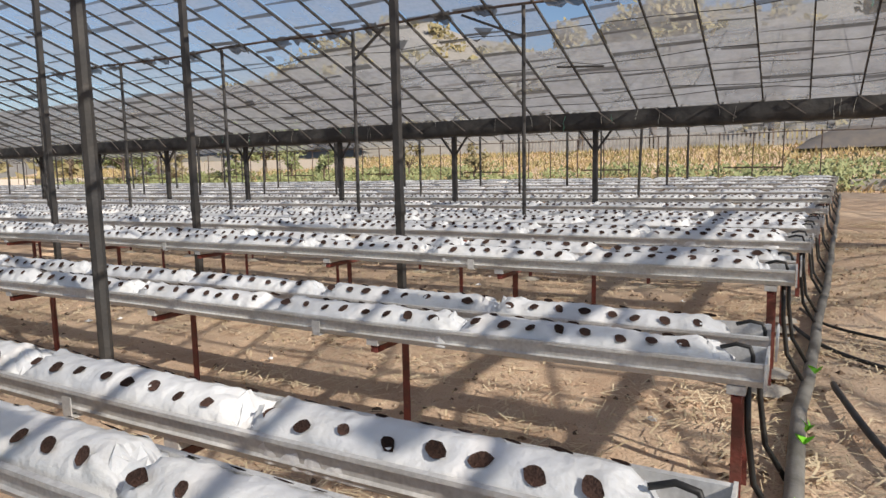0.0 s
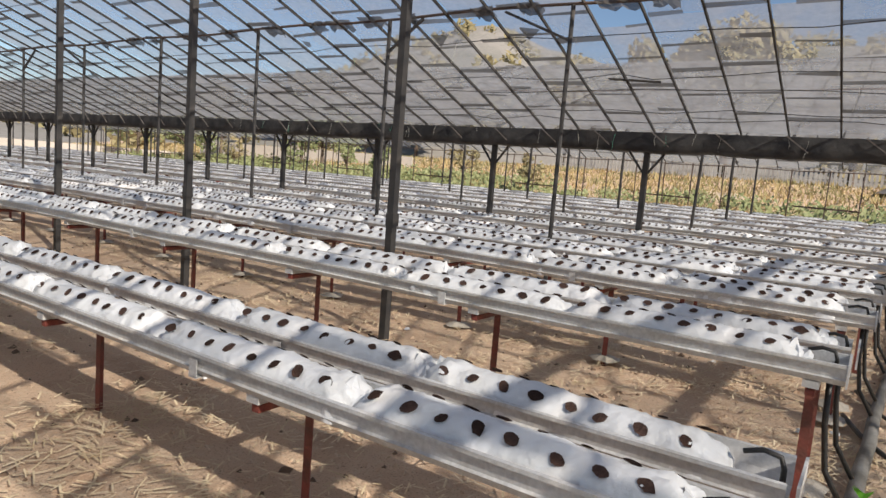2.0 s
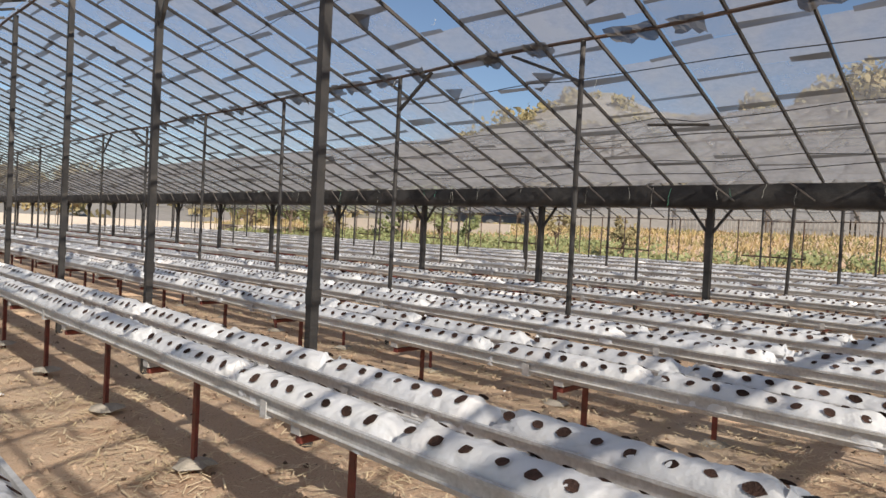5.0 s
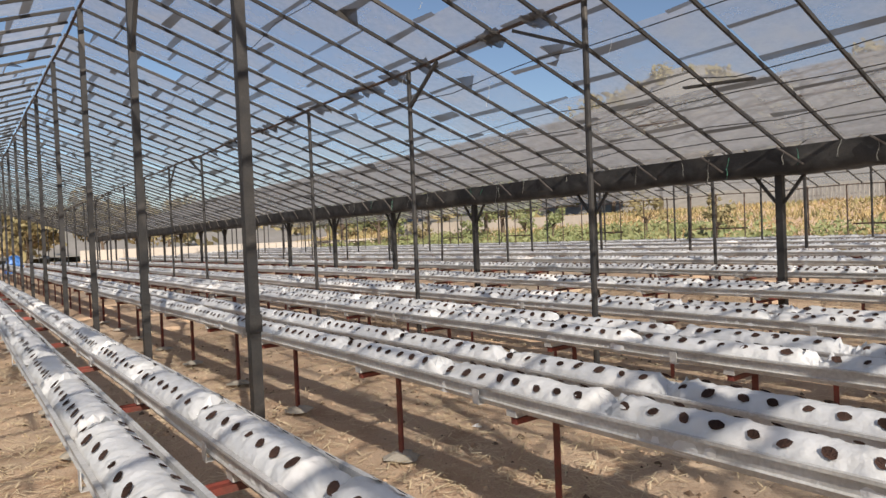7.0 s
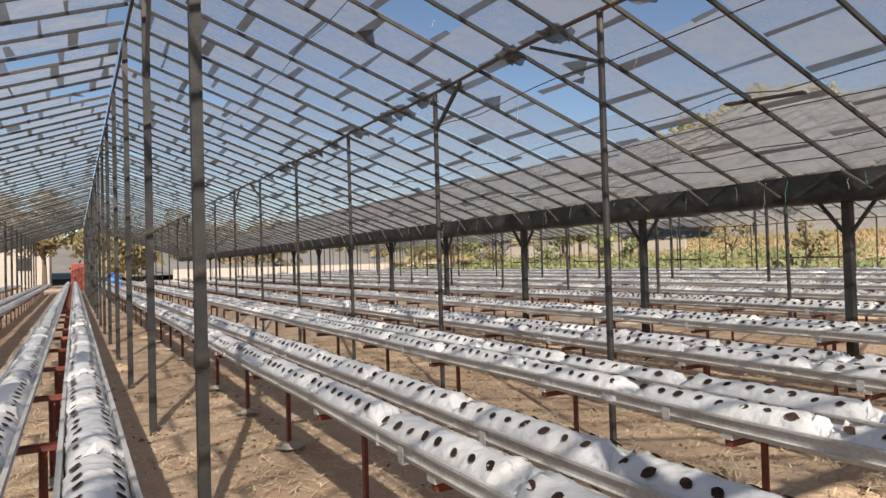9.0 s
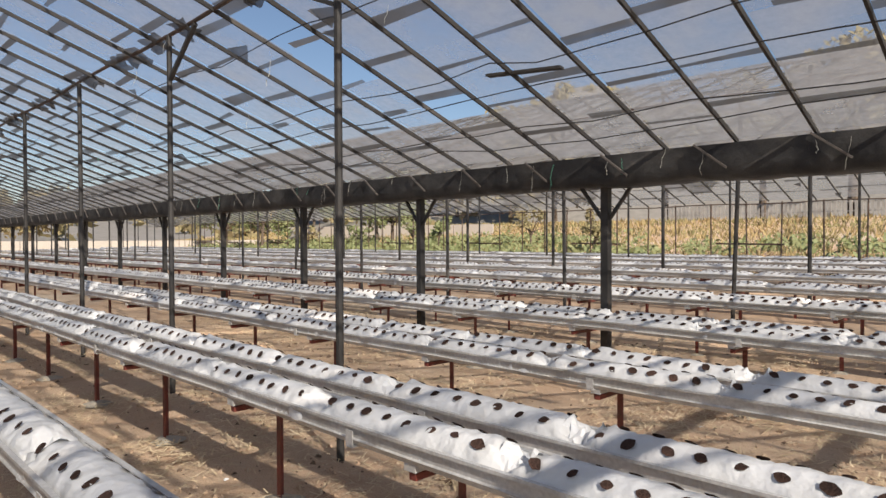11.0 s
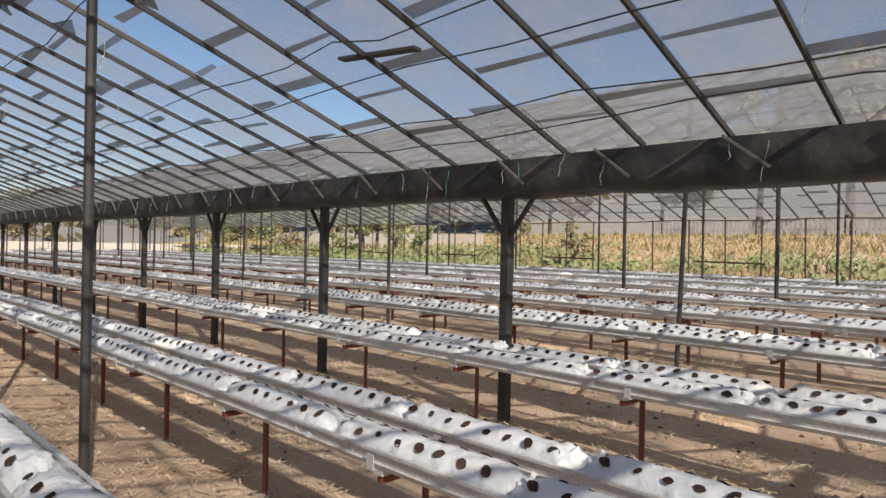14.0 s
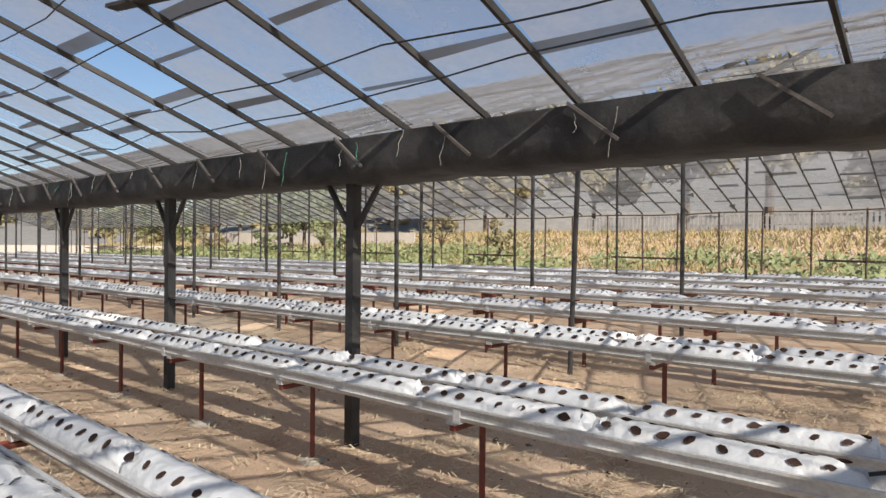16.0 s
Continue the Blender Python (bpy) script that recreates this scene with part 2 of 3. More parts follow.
def rise(y):
    """The floor climbs gently past the second valley."""
    return 0.02 * max(0.0, min(y, 26.0) - 13.0) + 0.075 * max(0.0, min(y, 63.0) - 27.0)


# ---- ground ----
def ground():
    g = Geo()
    xs = [-400, -200, -120, -80, -60] + [-48 + 0.5 * i for i in range(112)] + [10, 14, 20, 40, 80, 160, 400]
    ys = [-300, -120, -50, -20, -8, -4] + [-2 + 0.4 * i for i in range(80)] + [31, 34, 38, 44, 52, 62, 72, 90, 140, 300]
    near = lambda x, y: -48 <= x <= 8 and -2 <= y <= 30
    for y in ys:
        for x in xs:
            z = rise(y)
            if near(x, y):
                z += 0.035 * noise.noise((x * 0.9, y * 0.9, 0.3)) + 0.02 * noise.noise((x * 2.3, y * 2.3, 4.0)) - 0.01
            g.v.append((x, y, z))
    n = len(xs)
    for j in range(len(ys) - 1):
        for i in range(n - 1):
            g.f.append((j * n + i, j * n + i + 1, (j + 1) * n + i + 1, (j + 1) * n + i))
            g.s.append(0)
    ob = part("ground", g, SOIL, smooth=True)
    tagged(ob, "dry brown bare soil littered with straw", "ground", kind="structure")


ground()


def straw_litter():
    g = Geo()
    for k in range(125000):
        x = 4.5 - 13 * rnd.random() ** 1.5
        y = rnd.uniform(1.0, 17.5)
        if noise.noise((x * 1.1, y * 1.1, 9.0)) < rnd.uniform(-0.45, 0.42):
            continue
        a, ln, w = rnd.uniform(0, math.pi), rnd.uniform(0.02, 0.11), rnd.uniform(0.0018, 0.0048)
        dx, dy = math.cos(a) * ln / 2, math.sin(a) * ln / 2
        sx, sy = -math.sin(a) * w, math.cos(a) * w
        z = rise(y) + rnd.uniform(0.012, 0.03) + 0.035 * noise.noise((x * 0.9, y * 0.9, 0.3))
        t = rnd.uniform(-0.012, 0.012)
        g.quad((x - dx - sx, y - dy - sy, z - t), (x + dx - sx, y + dy - sy, z + t), (x + dx + sx, y + dy + sy, z + t + 0.001),
               (x - dx + sx, y - dy + sy, z - t + 0.001))
    tagged(part("straw", g, STRAW), "loose dry straw scattered over the soil", "straw", kind="stuff")


straw_litter()


def soil_clods():
    g = Geo()
    for n in range(17000):
        x, y = 4.6 - 12 * rnd.random() ** 1.5, rnd.uniform(1.0, 15.0)
        s = 0.007 + 0.026 * rnd.random() ** 3
        z = rise(y) + 0.035 * noise.noise((x * 0.9, y * 0.9, 0.3)) + 0.02 * noise.noise((x * 2.3, y * 2.3, 4.0)) - 0.01
        a = rnd.uniform(0, 6.28)
        p = [(x + s * math.cos(a + t) * rnd.uniform(0.7, 1.3), y + s * math.sin(a + t) * rnd.uniform(0.7, 1.3), z - 0.004) for t in (0, 1.6, 3.1, 4.7)]
        top = (x + s * rnd.uniform(-0.3, 0.3), y + s * rnd.uniform(-0.3, 0.3), z + s * rnd.uniform(0.4, 0.9))
        for k in range(4):
            g.tri(p[k], p[(k + 1) % 4], top, n % 3 // 2)
    tagged(part("soil_clods", g, [SOIL, DEBRIS]), "small dry clods over the soil", "clods", kind="stuff")


soil_clods()

# ---- roof ----
def slope_z(y, ylow, yhigh, zlow, zhigh):
    return zlow + (zhigh - zlow) * (y - ylow) / (yhigh - ylow)


# panes that are gone altogether: x, and the stretch of y
MISSING = ((-1.72, 8.9, 9.1), (-1.72, 9.9, 10.3), (0.1, 9.85, 10.1), (-1.1, 11.6, 11.8))


def glazed_slope(name, ylow, yhigh, zlow, zhigh, seed):
    """One slope of glazing bars, panes and their dark overlaps, from valley to ridge."""
    r = random.Random(seed)
    g = Geo()
    P = lambda x, y, off=0.0: (x, y, slope_z(y, ylow, yhigh, zlow, zhigh) + off)
    bars = []
    x = 2.58 + 0.606 * 17
    while x > ROOF_X0:
        bars.append(x)
        x -= 0.606
    for x in bars:
        sag = r.uniform(-0.012, 0.012)
        g.bar(P(x, ylow, sag), P(x + r.uniform(-0.01, 0.01), yhigh, sag), 0.02, 0.036, 1)
    for b in range(len(bars) - 1):
        x1, x0 = bars[b] - 0.012, bars[b + 1] + 0.012
        t = r.uniform(-0.03, 0.03)
        while t < 1:
            step = 0.099 + r.uniform(-0.012, 0.012)
            a, c = max(t, 0.0), min(t + step, 1.0)
            ya, yc = ylow + (yhigh - ylow) * a, ylow + (yhigh - ylow) * c
            hole = r.random() < (0.012 + 0.03 * (a > 0.62))
            hole |= any(x0 < hx < x1 and min(ya, yc) < hy1 and max(ya, yc) > hy0 for hx, hy0, hy1 in MISSING)
            o = r.uniform(0.028, 0.036)
            if not hole:
                g.quad(P(x0, ya, o + 0.006), P(x1, ya, o + 0.006), P(x1, yc, o), P(x0, yc, o), 0)
            w = r.uniform(0.035, 0.095) if r.random() < 0.95 else r.uniform(0.1, 0.18)
            wy = w * (1 if yhigh > ylow else -1)
            e = [r.uniform(-0.02, 0.02) for _ in range(4)]
            if c < 1:
                xa, xb = x0, x1
                if r.random() < 0.25:
                    if r.random() < 0.5:
                        xa = x0 + r.uniform(0.1, 0.35)
                    else:
                        xb = x1 - r.uniform(0.1, 0.35)
                g.quad(P(xa, yc + e[0], o - 0.012), P(xb, yc + e[1], o - 0.012), P(xb, yc + wy + e[2], o - 0.010),
                       P(xa, yc + wy + e[3], o - 0.010), 2)
            if r.random() < 0.06:
                # a torn flap hanging from the bar
                xx, yy = r.uniform(x0, x1), r.uniform(min(ya, yc), max(ya, yc))
                g.quad(P(xx, yy, 0), P(xx + r.uniform(0.1, 0.25), yy + r.uniform(-0.1, 0.1), 0),
                       P(xx + r.uniform(0.05, 0.2), yy + r.uniform(-0.2, 0.2), -r.uniform(0.03, 0.12)),
                       P(xx, yy + r.uniform(-0.15, 0.15), -r.uniform(0.02, 0.07)), 2)
            t += step
    ob = part(name, g, [PANE, BAR, LAP])
    tagged(ob, "sloping greenhouse roof of dusty panes between dark bars", "roof", kind="structure")


glazed_slope("ceiling_1", VALLEY_Y - 0.16, RIDGE_Y, VALLEY_Z, RIDGE_Z, 1)
glazed_slope("ceiling_2", SOUTH_Y + 0.16, RIDGE_Y - 0.03, VALLEY_Z, RIDGE_Z - 0.01, 2)
glazed_slope("ceiling_3", VALLEY_Y + 0.16, RIDGE2_Y, VALLEY_Z, RIDGE_Z + 0.25, 3)
glazed_slope("ceiling_4", EAVE_Y, RIDGE2_Y + 0.03, EAVE_Z, RIDGE_Z + 0.24, 4)
glazed_slope("ceiling_5", SOUTH_Y - 0.16, SOUTH_Y - 6.3, VALLEY_Z, RIDGE_Z - 0.01, 5)


def purlin(y, z, r, label):
    g = Geo()
    n = 60
    g.tube([(ROOF_X0 + (ROOF_X1 - ROOF_X0) * i / n, y, z + 0.02 * math.sin(i * 1.7)) for i in range(n + 1)], r, 6)
    tagged(part("roof_purlin", g, RUST, smooth=True), label, "purlin", "roof purlins", "structure")


for y, z in ((RIDGE_Y, RIDGE_Z - 0.05), (MID_Y, MID_Z - 0.03), (2 * RIDGE_Y - MID_Y, MID_Z - 0.03), (RIDGE2_Y, RIDGE_Z + 0.18),
             (VALLEY_Y + VALLEY_Y - MID_Y, MID_Z + 0.02), (EAVE_Y - 3.3, MID_Z + 0.14), (EAVE_Y, EAVE_Z - 0.04)):
    purlin(y, z, 0.018, "rusty steel tube along the roof, on the post tops")


def cable(y, z, seed, r=0.005):
    q = random.Random(seed)
    g = Geo()
    pts, x = [], 8.0
    while x > -24:
        pts.append((x, y + q.uniform(-0.03, 0.03), z + q.uniform(-0.05, 0.03)))
        x -= q.uniform(0.35, 0.9)
    g.tube(pts, r, 4)
    tagged(part("cable", g, HOSE), "thin dark slack wire strung under the roof panes", "cable", "roof wires")


for i, (y, dz) in enumerate(((12.2, 0.10), (11.9, 0.13), (11.35, 0.12), (11.0, 0.10), (9.9, 0.2), (8.2, 0.12), (14.2, 0.12), (15.6, 0.12))):
    cable(y, slope_z(y, VALLEY_Y, RIDGE_Y, VALLEY_Z, RIDGE_Z) - dz if y < VALLEY_Y else VALLEY_Z + (y - VALLEY_Y) * SLOPE - dz, i)


def loose_batten():
    g = Geo()
    z = lambda y: slope_z(y, VALLEY_Y, RIDGE_Y, VALLEY_Z, RIDGE_Z) - 0.03
    g.bar((-0.68, 11.2, z(11.2)), (-0.02, 11.3, z(11.3)), 0.075, 0.02)
    tagged(part("loose_batten", g, BAR), "dark loose batten lying across the glazing bars", "batten")


loose_batten()


def valley_gutter(y):
    """The sagging black film that wraps the gutter between two spans."""
    g = Geo()
    q = random.Random(int(y * 10))
    n = 480
    prof = [(-0.25, 0.0), (-0.252, -0.08), (-0.248, -0.16), (-0.245, -0.25), (-0.2, -0.285), (0.0, -0.29), (0.2, -0.285), (0.245, -0.25), (0.25, -0.12), (0.25, 0.0)]
    m = len(prof)
    for i in range(n + 1):
        x = ROOF_X0 + (ROOF_X1 - ROOF_X0) * i / n
        a = noise.noise((x * 1.7, y, 0))
        b = noise.noise((x * 5.0, y, 3))
        for j, (dy, dz) in enumerate(prof):
            w = 1.0 if 0 < j < m - 1 else 0.2
            g.v.append((x, y + dy + w * (0.02 * a + 0.02 * b), VALLEY_Z + dz + w * (0.025 * a + 0.02 * noise.noise((x * 4, j, 1)))))
    for i in range(n):
        for j in range(m - 1):
            p = i * m + j
            g.f.append((p, p + 1, p + m + 1, p + m))
            g.s.append(0)
    ob = tagged(new("valley_gutter", g.mesh("valley_gutter", WRAP, True)), "black plastic film wrapped round the gutter between two roofs",
                "gutter", kind="structure")
    # the truss rods that show through the film, and the lower board
    t = Geo()
    x = 2.58 + 0.606 * 10
    while x > -25:
        t.bar((x - 0.02, y - 0.285, VALLEY_Z + 0.005), (x + 0.26, y - 0.292, VALLEY_Z - 0.21), 0.02, 0.016)
        x -= 0.909
    part("truss_rod", t, ROD, ob, "rusty rods of the gutter truss")
    return ob


valley_gutter(VALLEY_Y)
valley_gutter(SOUTH_Y)


def hanging_twine():
    q = random.Random(31)
    for i in range(46):
        g = Geo()
        x = 3.2 - 16 * q.random() ** 1.3
        if q.random() < 0.6:
            y, z = VALLEY_Y - 0.275, VALLEY_Z - q.uniform(0.0, 0.06)
        else:
            y = q.uniform(8.5, 12.5)
            z = slope_z(y, VALLEY_Y, RIDGE_Y, VALLEY_Z, RIDGE_Z) - 0.03
        ln = q.uniform(0.07, 0.28)
        pts = [(x, y, z)]
        for k in range(4):
            pts.append((pts[-1][0] + q.uniform(-0.018, 0.018), y - 0.01 * k + q.uniform(-0.01, 0.01), z - ln * (k + 1) / 4))
        g.tube(pts, q.uniform(0.0012, 0.0026), 4)
        green = q.random() < 0.2
        tagged(part("twine", g, GREENTW if green else TWINE), "green plastic twine hanging from the roof" if green else
               "frayed pale twine hanging from the roof", "twine", "hanging twine")


hanging_twine()


def torn_film(x, y, z, w, seed):
    """A crumpled scrap of old roofing film caught on the purlin."""
    g = Geo()
    n, m = 6, 4
    for j in range(m + 1):
        for i in range(n + 1):
            u, v = i / n - 0.5, j / m
            g.v.append((u * w * (1 - 0.4 * v * abs(noise.noise((seed, u * 3, 1)))), 0.2 * v - 0.08 + 0.07 * noise.noise((u * 4, v * 3, seed)),
                        -0.085 * v * (1 + noise.noise((u * 5, seed, v))) + 0.03 * noise.noise((u * 7, v * 6, seed + 2))))
    for j in range(m):
        for i in range(n):
            a = j * (n + 1) + i
            g.f.append((a, a + 1, a + n + 2, a + n + 1))
            g.s.append(0)
    tagged(part("torn_film", g, LAP, at=(x, y, z)), "torn brownish film scrap caught on a roof tube", "film scrap", "film scraps")


q = random.Random(52)
for i in range(16):
    torn_film(1.2 - 0.75 * i + q.uniform(-0.3, 0.3), MID_Y + q.uniform(-0.02, 0.02), MID_Z - 0.01, q.uniform(0.2, 0.5), i * 1.7)


# ---- posts ----
def post(name, x, y, w, z1, label, group, braces=(), round_=False, sleeve=True, lean=0.0):
    ob = thing(name, (x, y, rise(y)), label, "post", group, "structure")
    g = Geo()
    if round_:
        g.tube([(0, 0, -0.1), (lean * 0.5, 0, z1 / 2), (lean, 0, z1)], w / 2, 8)
    else:
        g.bar((0, 0, -0.1), (lean, 0, z1), w, w)
    part("shaft", g, BLACK, ob)
    if sleeve:
        s = Geo()
        s.box(-w / 2 - 0.006, -w / 2 - 0.006, 0.9, w / 2 + 0.006, w / 2 + 0.006, 1.0)
        part("collar", s, BLACK, ob, "black steel collar joint")
    for a, b in braces:
        t = Geo()
        t.bar(a, b, 0.035, 0.03)
        part("brace", t, BLACK, ob)
    return ob


jit = random.Random(3)
for k, x in enumerate(POST_X):
    br = []
    if k % 4 == 1:
        br.append(((0, 0, 3.1), (0.62, 0, RIDGE_Z - 0.07)))
    post("ridge_post", x, RIDGE_Y, 0.06, RIDGE_Z - 0.07, "tall black painted steel post under the roof ridge", "ridge posts", br,
         lean=jit.uniform(-0.03, 0.03))
    br = []
    if k in (1, 5, 9):
        br.append(((0.02, 0, MID_Z - 0.45), (0.55, 0, MID_Z - 0.06)))
    if k in (0, 4, 8):
        br.append(((-0.02, 0, MID_Z - 0.42), (-0.85, 0, MID_Z - 0.06)))
    post("roof_post", x, MID_Y, 0.052, MID_Z - 0.04, "slim black steel post carrying a roof purlin", "purlin posts", br, True, False,
         jit.uniform(-0.02, 0.02))
    post("roof_post", x - 0.23, 4.0, 0.075, MID_Z - 0.1, "slim black steel post carrying a roof purlin", "purlin posts", (),
         True, False)
for k, x in enumerate(VALLEY_X):
    for y in (VALLEY_Y, SOUTH_Y):
        post("valley_post", x, y, 0.08, 1.95, "black square steel post with a forked top under the gutter", "valley posts",
             [((0.02, 0, 1.58), (0.3, 0, 1.95)), ((-0.02, 0, 1.58), (-0.3, 0, 1.95))], False, False)
    for y, z, w in ((2 * VALLEY_Y - MID_Y, MID_Z - 0.1, 0.06), (RIDGE2_Y, RIDGE_Z - 0.05, 0.07), (EAVE_Y - 3.3, MID_Z - 0.2, 0.055)):
        post("roof_post", x, y, w, z, "black steel post of the far roof span", "far roof posts", (), True, False,
             jit.uniform(-0.05, 0.14) if w == 0.06 else 0)

# Posts and beams out of view, placed for the shadow bands they cast.
FRAME_X = POST_X[0] + 5.2
for y, z1 in ((RIDGE_Y, RIDGE_Z - 0.07), (VALLEY_Y, 1.95), (SOUTH_Y, 1.95)):
    post("end_post", FRAME_X, y, 0.07, z1, "unseen black steel post holding the shadow-casting aisle beams", "end frame posts", (), False, False)
for z in (2.0, 2.67):
    g = Geo()
    half = (VALLEY_Y - SOUTH_Y) / 2 * (1.0 if z < VALLEY_Z else (RIDGE_Z - z) / (RIDGE_Z - VALLEY_Z)) - 0.3
    g.bar((FRAME_X, RIDGE_Y - half, z), (FRAME_X, RIDGE_Y + half, z), 0.075, 0.075)
    tagged(part("tie_beam", g, BLACK), "unseen black steel tie beam over the aisle, placed for its shadow", "beam", "tie beams", "structure")

for i in range(48):
    x = 3.0 - 1.02 * i + jit.uniform(-0.06, 0.06)
    g = Geo()
    g.tube([(0, 0, -0.1), (jit.uniform(-0.04, 0.04), 0, EAVE_Z - rise(EAVE_Y))], 0.022, 6)
    ob = part("eave_post", g, RUST, at=(x, EAVE_Y + 0.05, rise(EAVE_Y)))
    tagged(ob, "thin rusty upright of the open greenhouse side", "post", "eave posts", "structure")
for i in range(9):
    g = Geo()
    x = 2.0 - 5.1 * i
    g.bar((x, EAVE_Y + 0.09, rise(EAVE_Y) + 0.95), (x - 1.9, EAVE_Y + 0.09, rise(EAVE_Y) + 0.97), 0.05, 0.05)
    tagged(part("side_rail", g, RUST), "short rusty rail between side uprights", "rail", "side rails", "structure")


# ---- growing rows ----
GW, GH, GZ = 0.22, 0.085, 0.60


def gutter_mesh():
    """An open trough with rolled lips, a stiffening rib and closed ends."""
    g = Geo()
    t = 0.006
    w, h = GW / 2, GH
    prof = [(-w, h), (-w - 0.012, h), (-w - 0.012, h - 0.012), (-w, h - 0.014), (-w + 0.004, 0.03), (-w - 0.004, 0.024), (-w + 0.012, 0.0),
            (w - 0.012, 0.0), (w + 0.004, 0.024), (w - 0.004, 0.03), (w, h - 0.014), (w + 0.012, h - 0.012), (w + 0.012, h), (w, h),
            (w - t, h), (w - t - 0.004, 0.03), (w - 0.02, t), (-w + 0.02, t), (-w + t + 0.004, 0.03), (-w + t, h)]
    m = len(prof)
    xs = [X_END - 1.55 * i for i in range(32)]
    for i, x in enumerate(xs):
        s = -0.008 * (i % 2)
        g.v += [(x, y, z + s) for y, z in prof]
    for i in range(len(xs) - 1):
        for j in range(m):
            a, b = i * m + j, i * m + (j + 1) % m
            g.f.append((a, a + m, b + m, b))
            g.s.append(0)
    return g.mesh("trough", TROUGH)


def bag_mesh(seed, seg=52, ring=17):
    """A stuffed film bag lying in the trough, with pinched, folded ends and wrinkles."""
    q = random.Random(seed)
    g = Geo()
    L, W, H = 1.035, 0.198, 0.118
    for i in range(seg + 1):
        u = i / seg
        x = (u - 0.5) * L
        e = min(u, 1 - u) * L
        k = min(1.0, e / 0.09) ** 0.5
        width = W * (0.80 + 0.2 * k) * (1 + 0.03 * noise.noise((x * 6, seed, 0)))
        height = H * (0.34 + 0.66 * k) * (1 + 0.07 * noise.noise((x * 5, seed, 5)))
        lean = 0.008 * noise.noise((x * 3, seed, 9))
        for j in range(ring):
            a = math.pi * j / (ring - 1)
            cy, cz = math.cos(a), math.sin(a) ** 0.72
            c = max(0.0, 1 - e / 0.17)
            wr = (0.006 + 0.034 * c) * noise.noise((x * 17, a * 3.0, seed * 3.1)) + 0.006 * noise.noise((x * 34, a * 7.0, seed)) + 0.005 * noise.noise((x * 52, a * 1.6, seed + 3)) + (0.0025 + 0.014 * c) * noise.noise((x * 7, a * 8.0, seed + 7))
            g.v.append((x, -cy * (width / 2 + wr) + lean, max(0.0, cz * (height + wr))))
    for i in range(seg):
        for j in range(ring - 1):
            a = i * ring + j
            g.f.append((a, a + ring, a + ring + 1, a + 1))
            g.s.append(0)
    for i in (0, seg):
        g.f.append(tuple(i * ring + j for j in range(ring)))
        g.s.append(0)
    return g.mesh("grow_bag", PLASTIC, True)


def hole_points(seed):
    """Planting cuts in two staggered lines: place, outward tilt, size, turn."""
    q = random.Random(seed)
    pts = []
    for side in (-1, 1):
        for i in range(8):
            x = -0.43 + 0.118 * i + (0.03 if side > 0 else 0.0) + q.uniform(-0.012, 0.012)
            a = math.pi / 2 + side * (0.62 + q.uniform(-0.08, 0.08))
            pts.append((x, a, q.uniform(0.68, 1.08), q.uniform(-0.9, 0.9), q.random()))
    return pts


def hole_place(x, a):
    W, H = 0.198, 0.118
    return Vector((x, -math.cos(a) * W / 2, math.sin(a) ** 0.72 * H))


def hole_mesh(seed):
    """A torn leaf-shaped cut with a sunken crumb of substrate."""
    q = random.Random(seed)
    g = Geo()
    n = 12
    rim = []
    sharp = q.uniform(0.15, 0.5)
    for j in range(n):
        t = 2 * math.pi * j / n
        r = 0.0215 * q.uniform(0.9, 1.12) * (1 + sharp * abs(math.cos(t)) ** 6)
        rim.append((r * 1.1 * math.cos(t), r * 0.92 * math.sin(t), 0.006))
    g.v = rim + [(x * 0.6, y * 0.6, 0.0045) for x, y, _ in rim] + [(0, 0, 0.0055)]
    for j in range(n):
        k = (j + 1) % n
        g.f += [(j, k, n + k, n + j), (n + j, n + k, 2 * n)]
        g.s += [0, 0]
    return g.mesh("planting_hole", PEAT)


def hole_matrix(p):
    x, a, s, turn, _ = p
    nrm = Vector((0, -math.cos(a), math.sin(a) * 0.9)).normalized()
    rot = nrm.to_track_quat("Z", "Y").to_matrix().to_4x4()
    return Matrix.Translation(hole_place(x, a) + nrm * 0.001) @ rot @ Matrix.Rotation(turn, 4, "Z") @ Matrix.Diagonal((s, s, s, 1))


TROUGH_ME = gutter_mesh()
BAGS = [bag_mesh(s) for s in range(5)]
HOLES = [hole_mesh(40 + s) for s in range(6)]
HOLE_SETS = [[(HOLES[int(p[4] * 6)], hole_matrix(p)) for p in hole_points(60 + s)] for s in range(5)]


def fold_mesh(seed):
    """The crumpled, taped tail of a bag end."""
    g = Geo()
    n, m = 5, 8
    for i in range(n + 1):
        for j in range(m + 1):
            u, v = i / n, j / m * 2 - 1
            z = 0.105 * (1 - v * v) * (1 - 0.5 * u) + 0.045 * noise.noise((u * 3, v * 4, seed)) + 0.014
            g.v.append((-0.04 + 0.085 * u + 0.015 * noise.noise((v * 5, seed, u)), v * 0.085 * (1 - 0.15 * u), max(z, 0.004)))
    for i in range(n):
        for j in range(m):
            a = i * (m + 1) + j
            g.f.append((a, a + m + 1, a + m + 2, a + 1))
            g.s.append(0)
    return g.mesh("end_fold", PLASTIC)


FOLDS = [fold_mesh(s * 3.3) for s in range(3)]


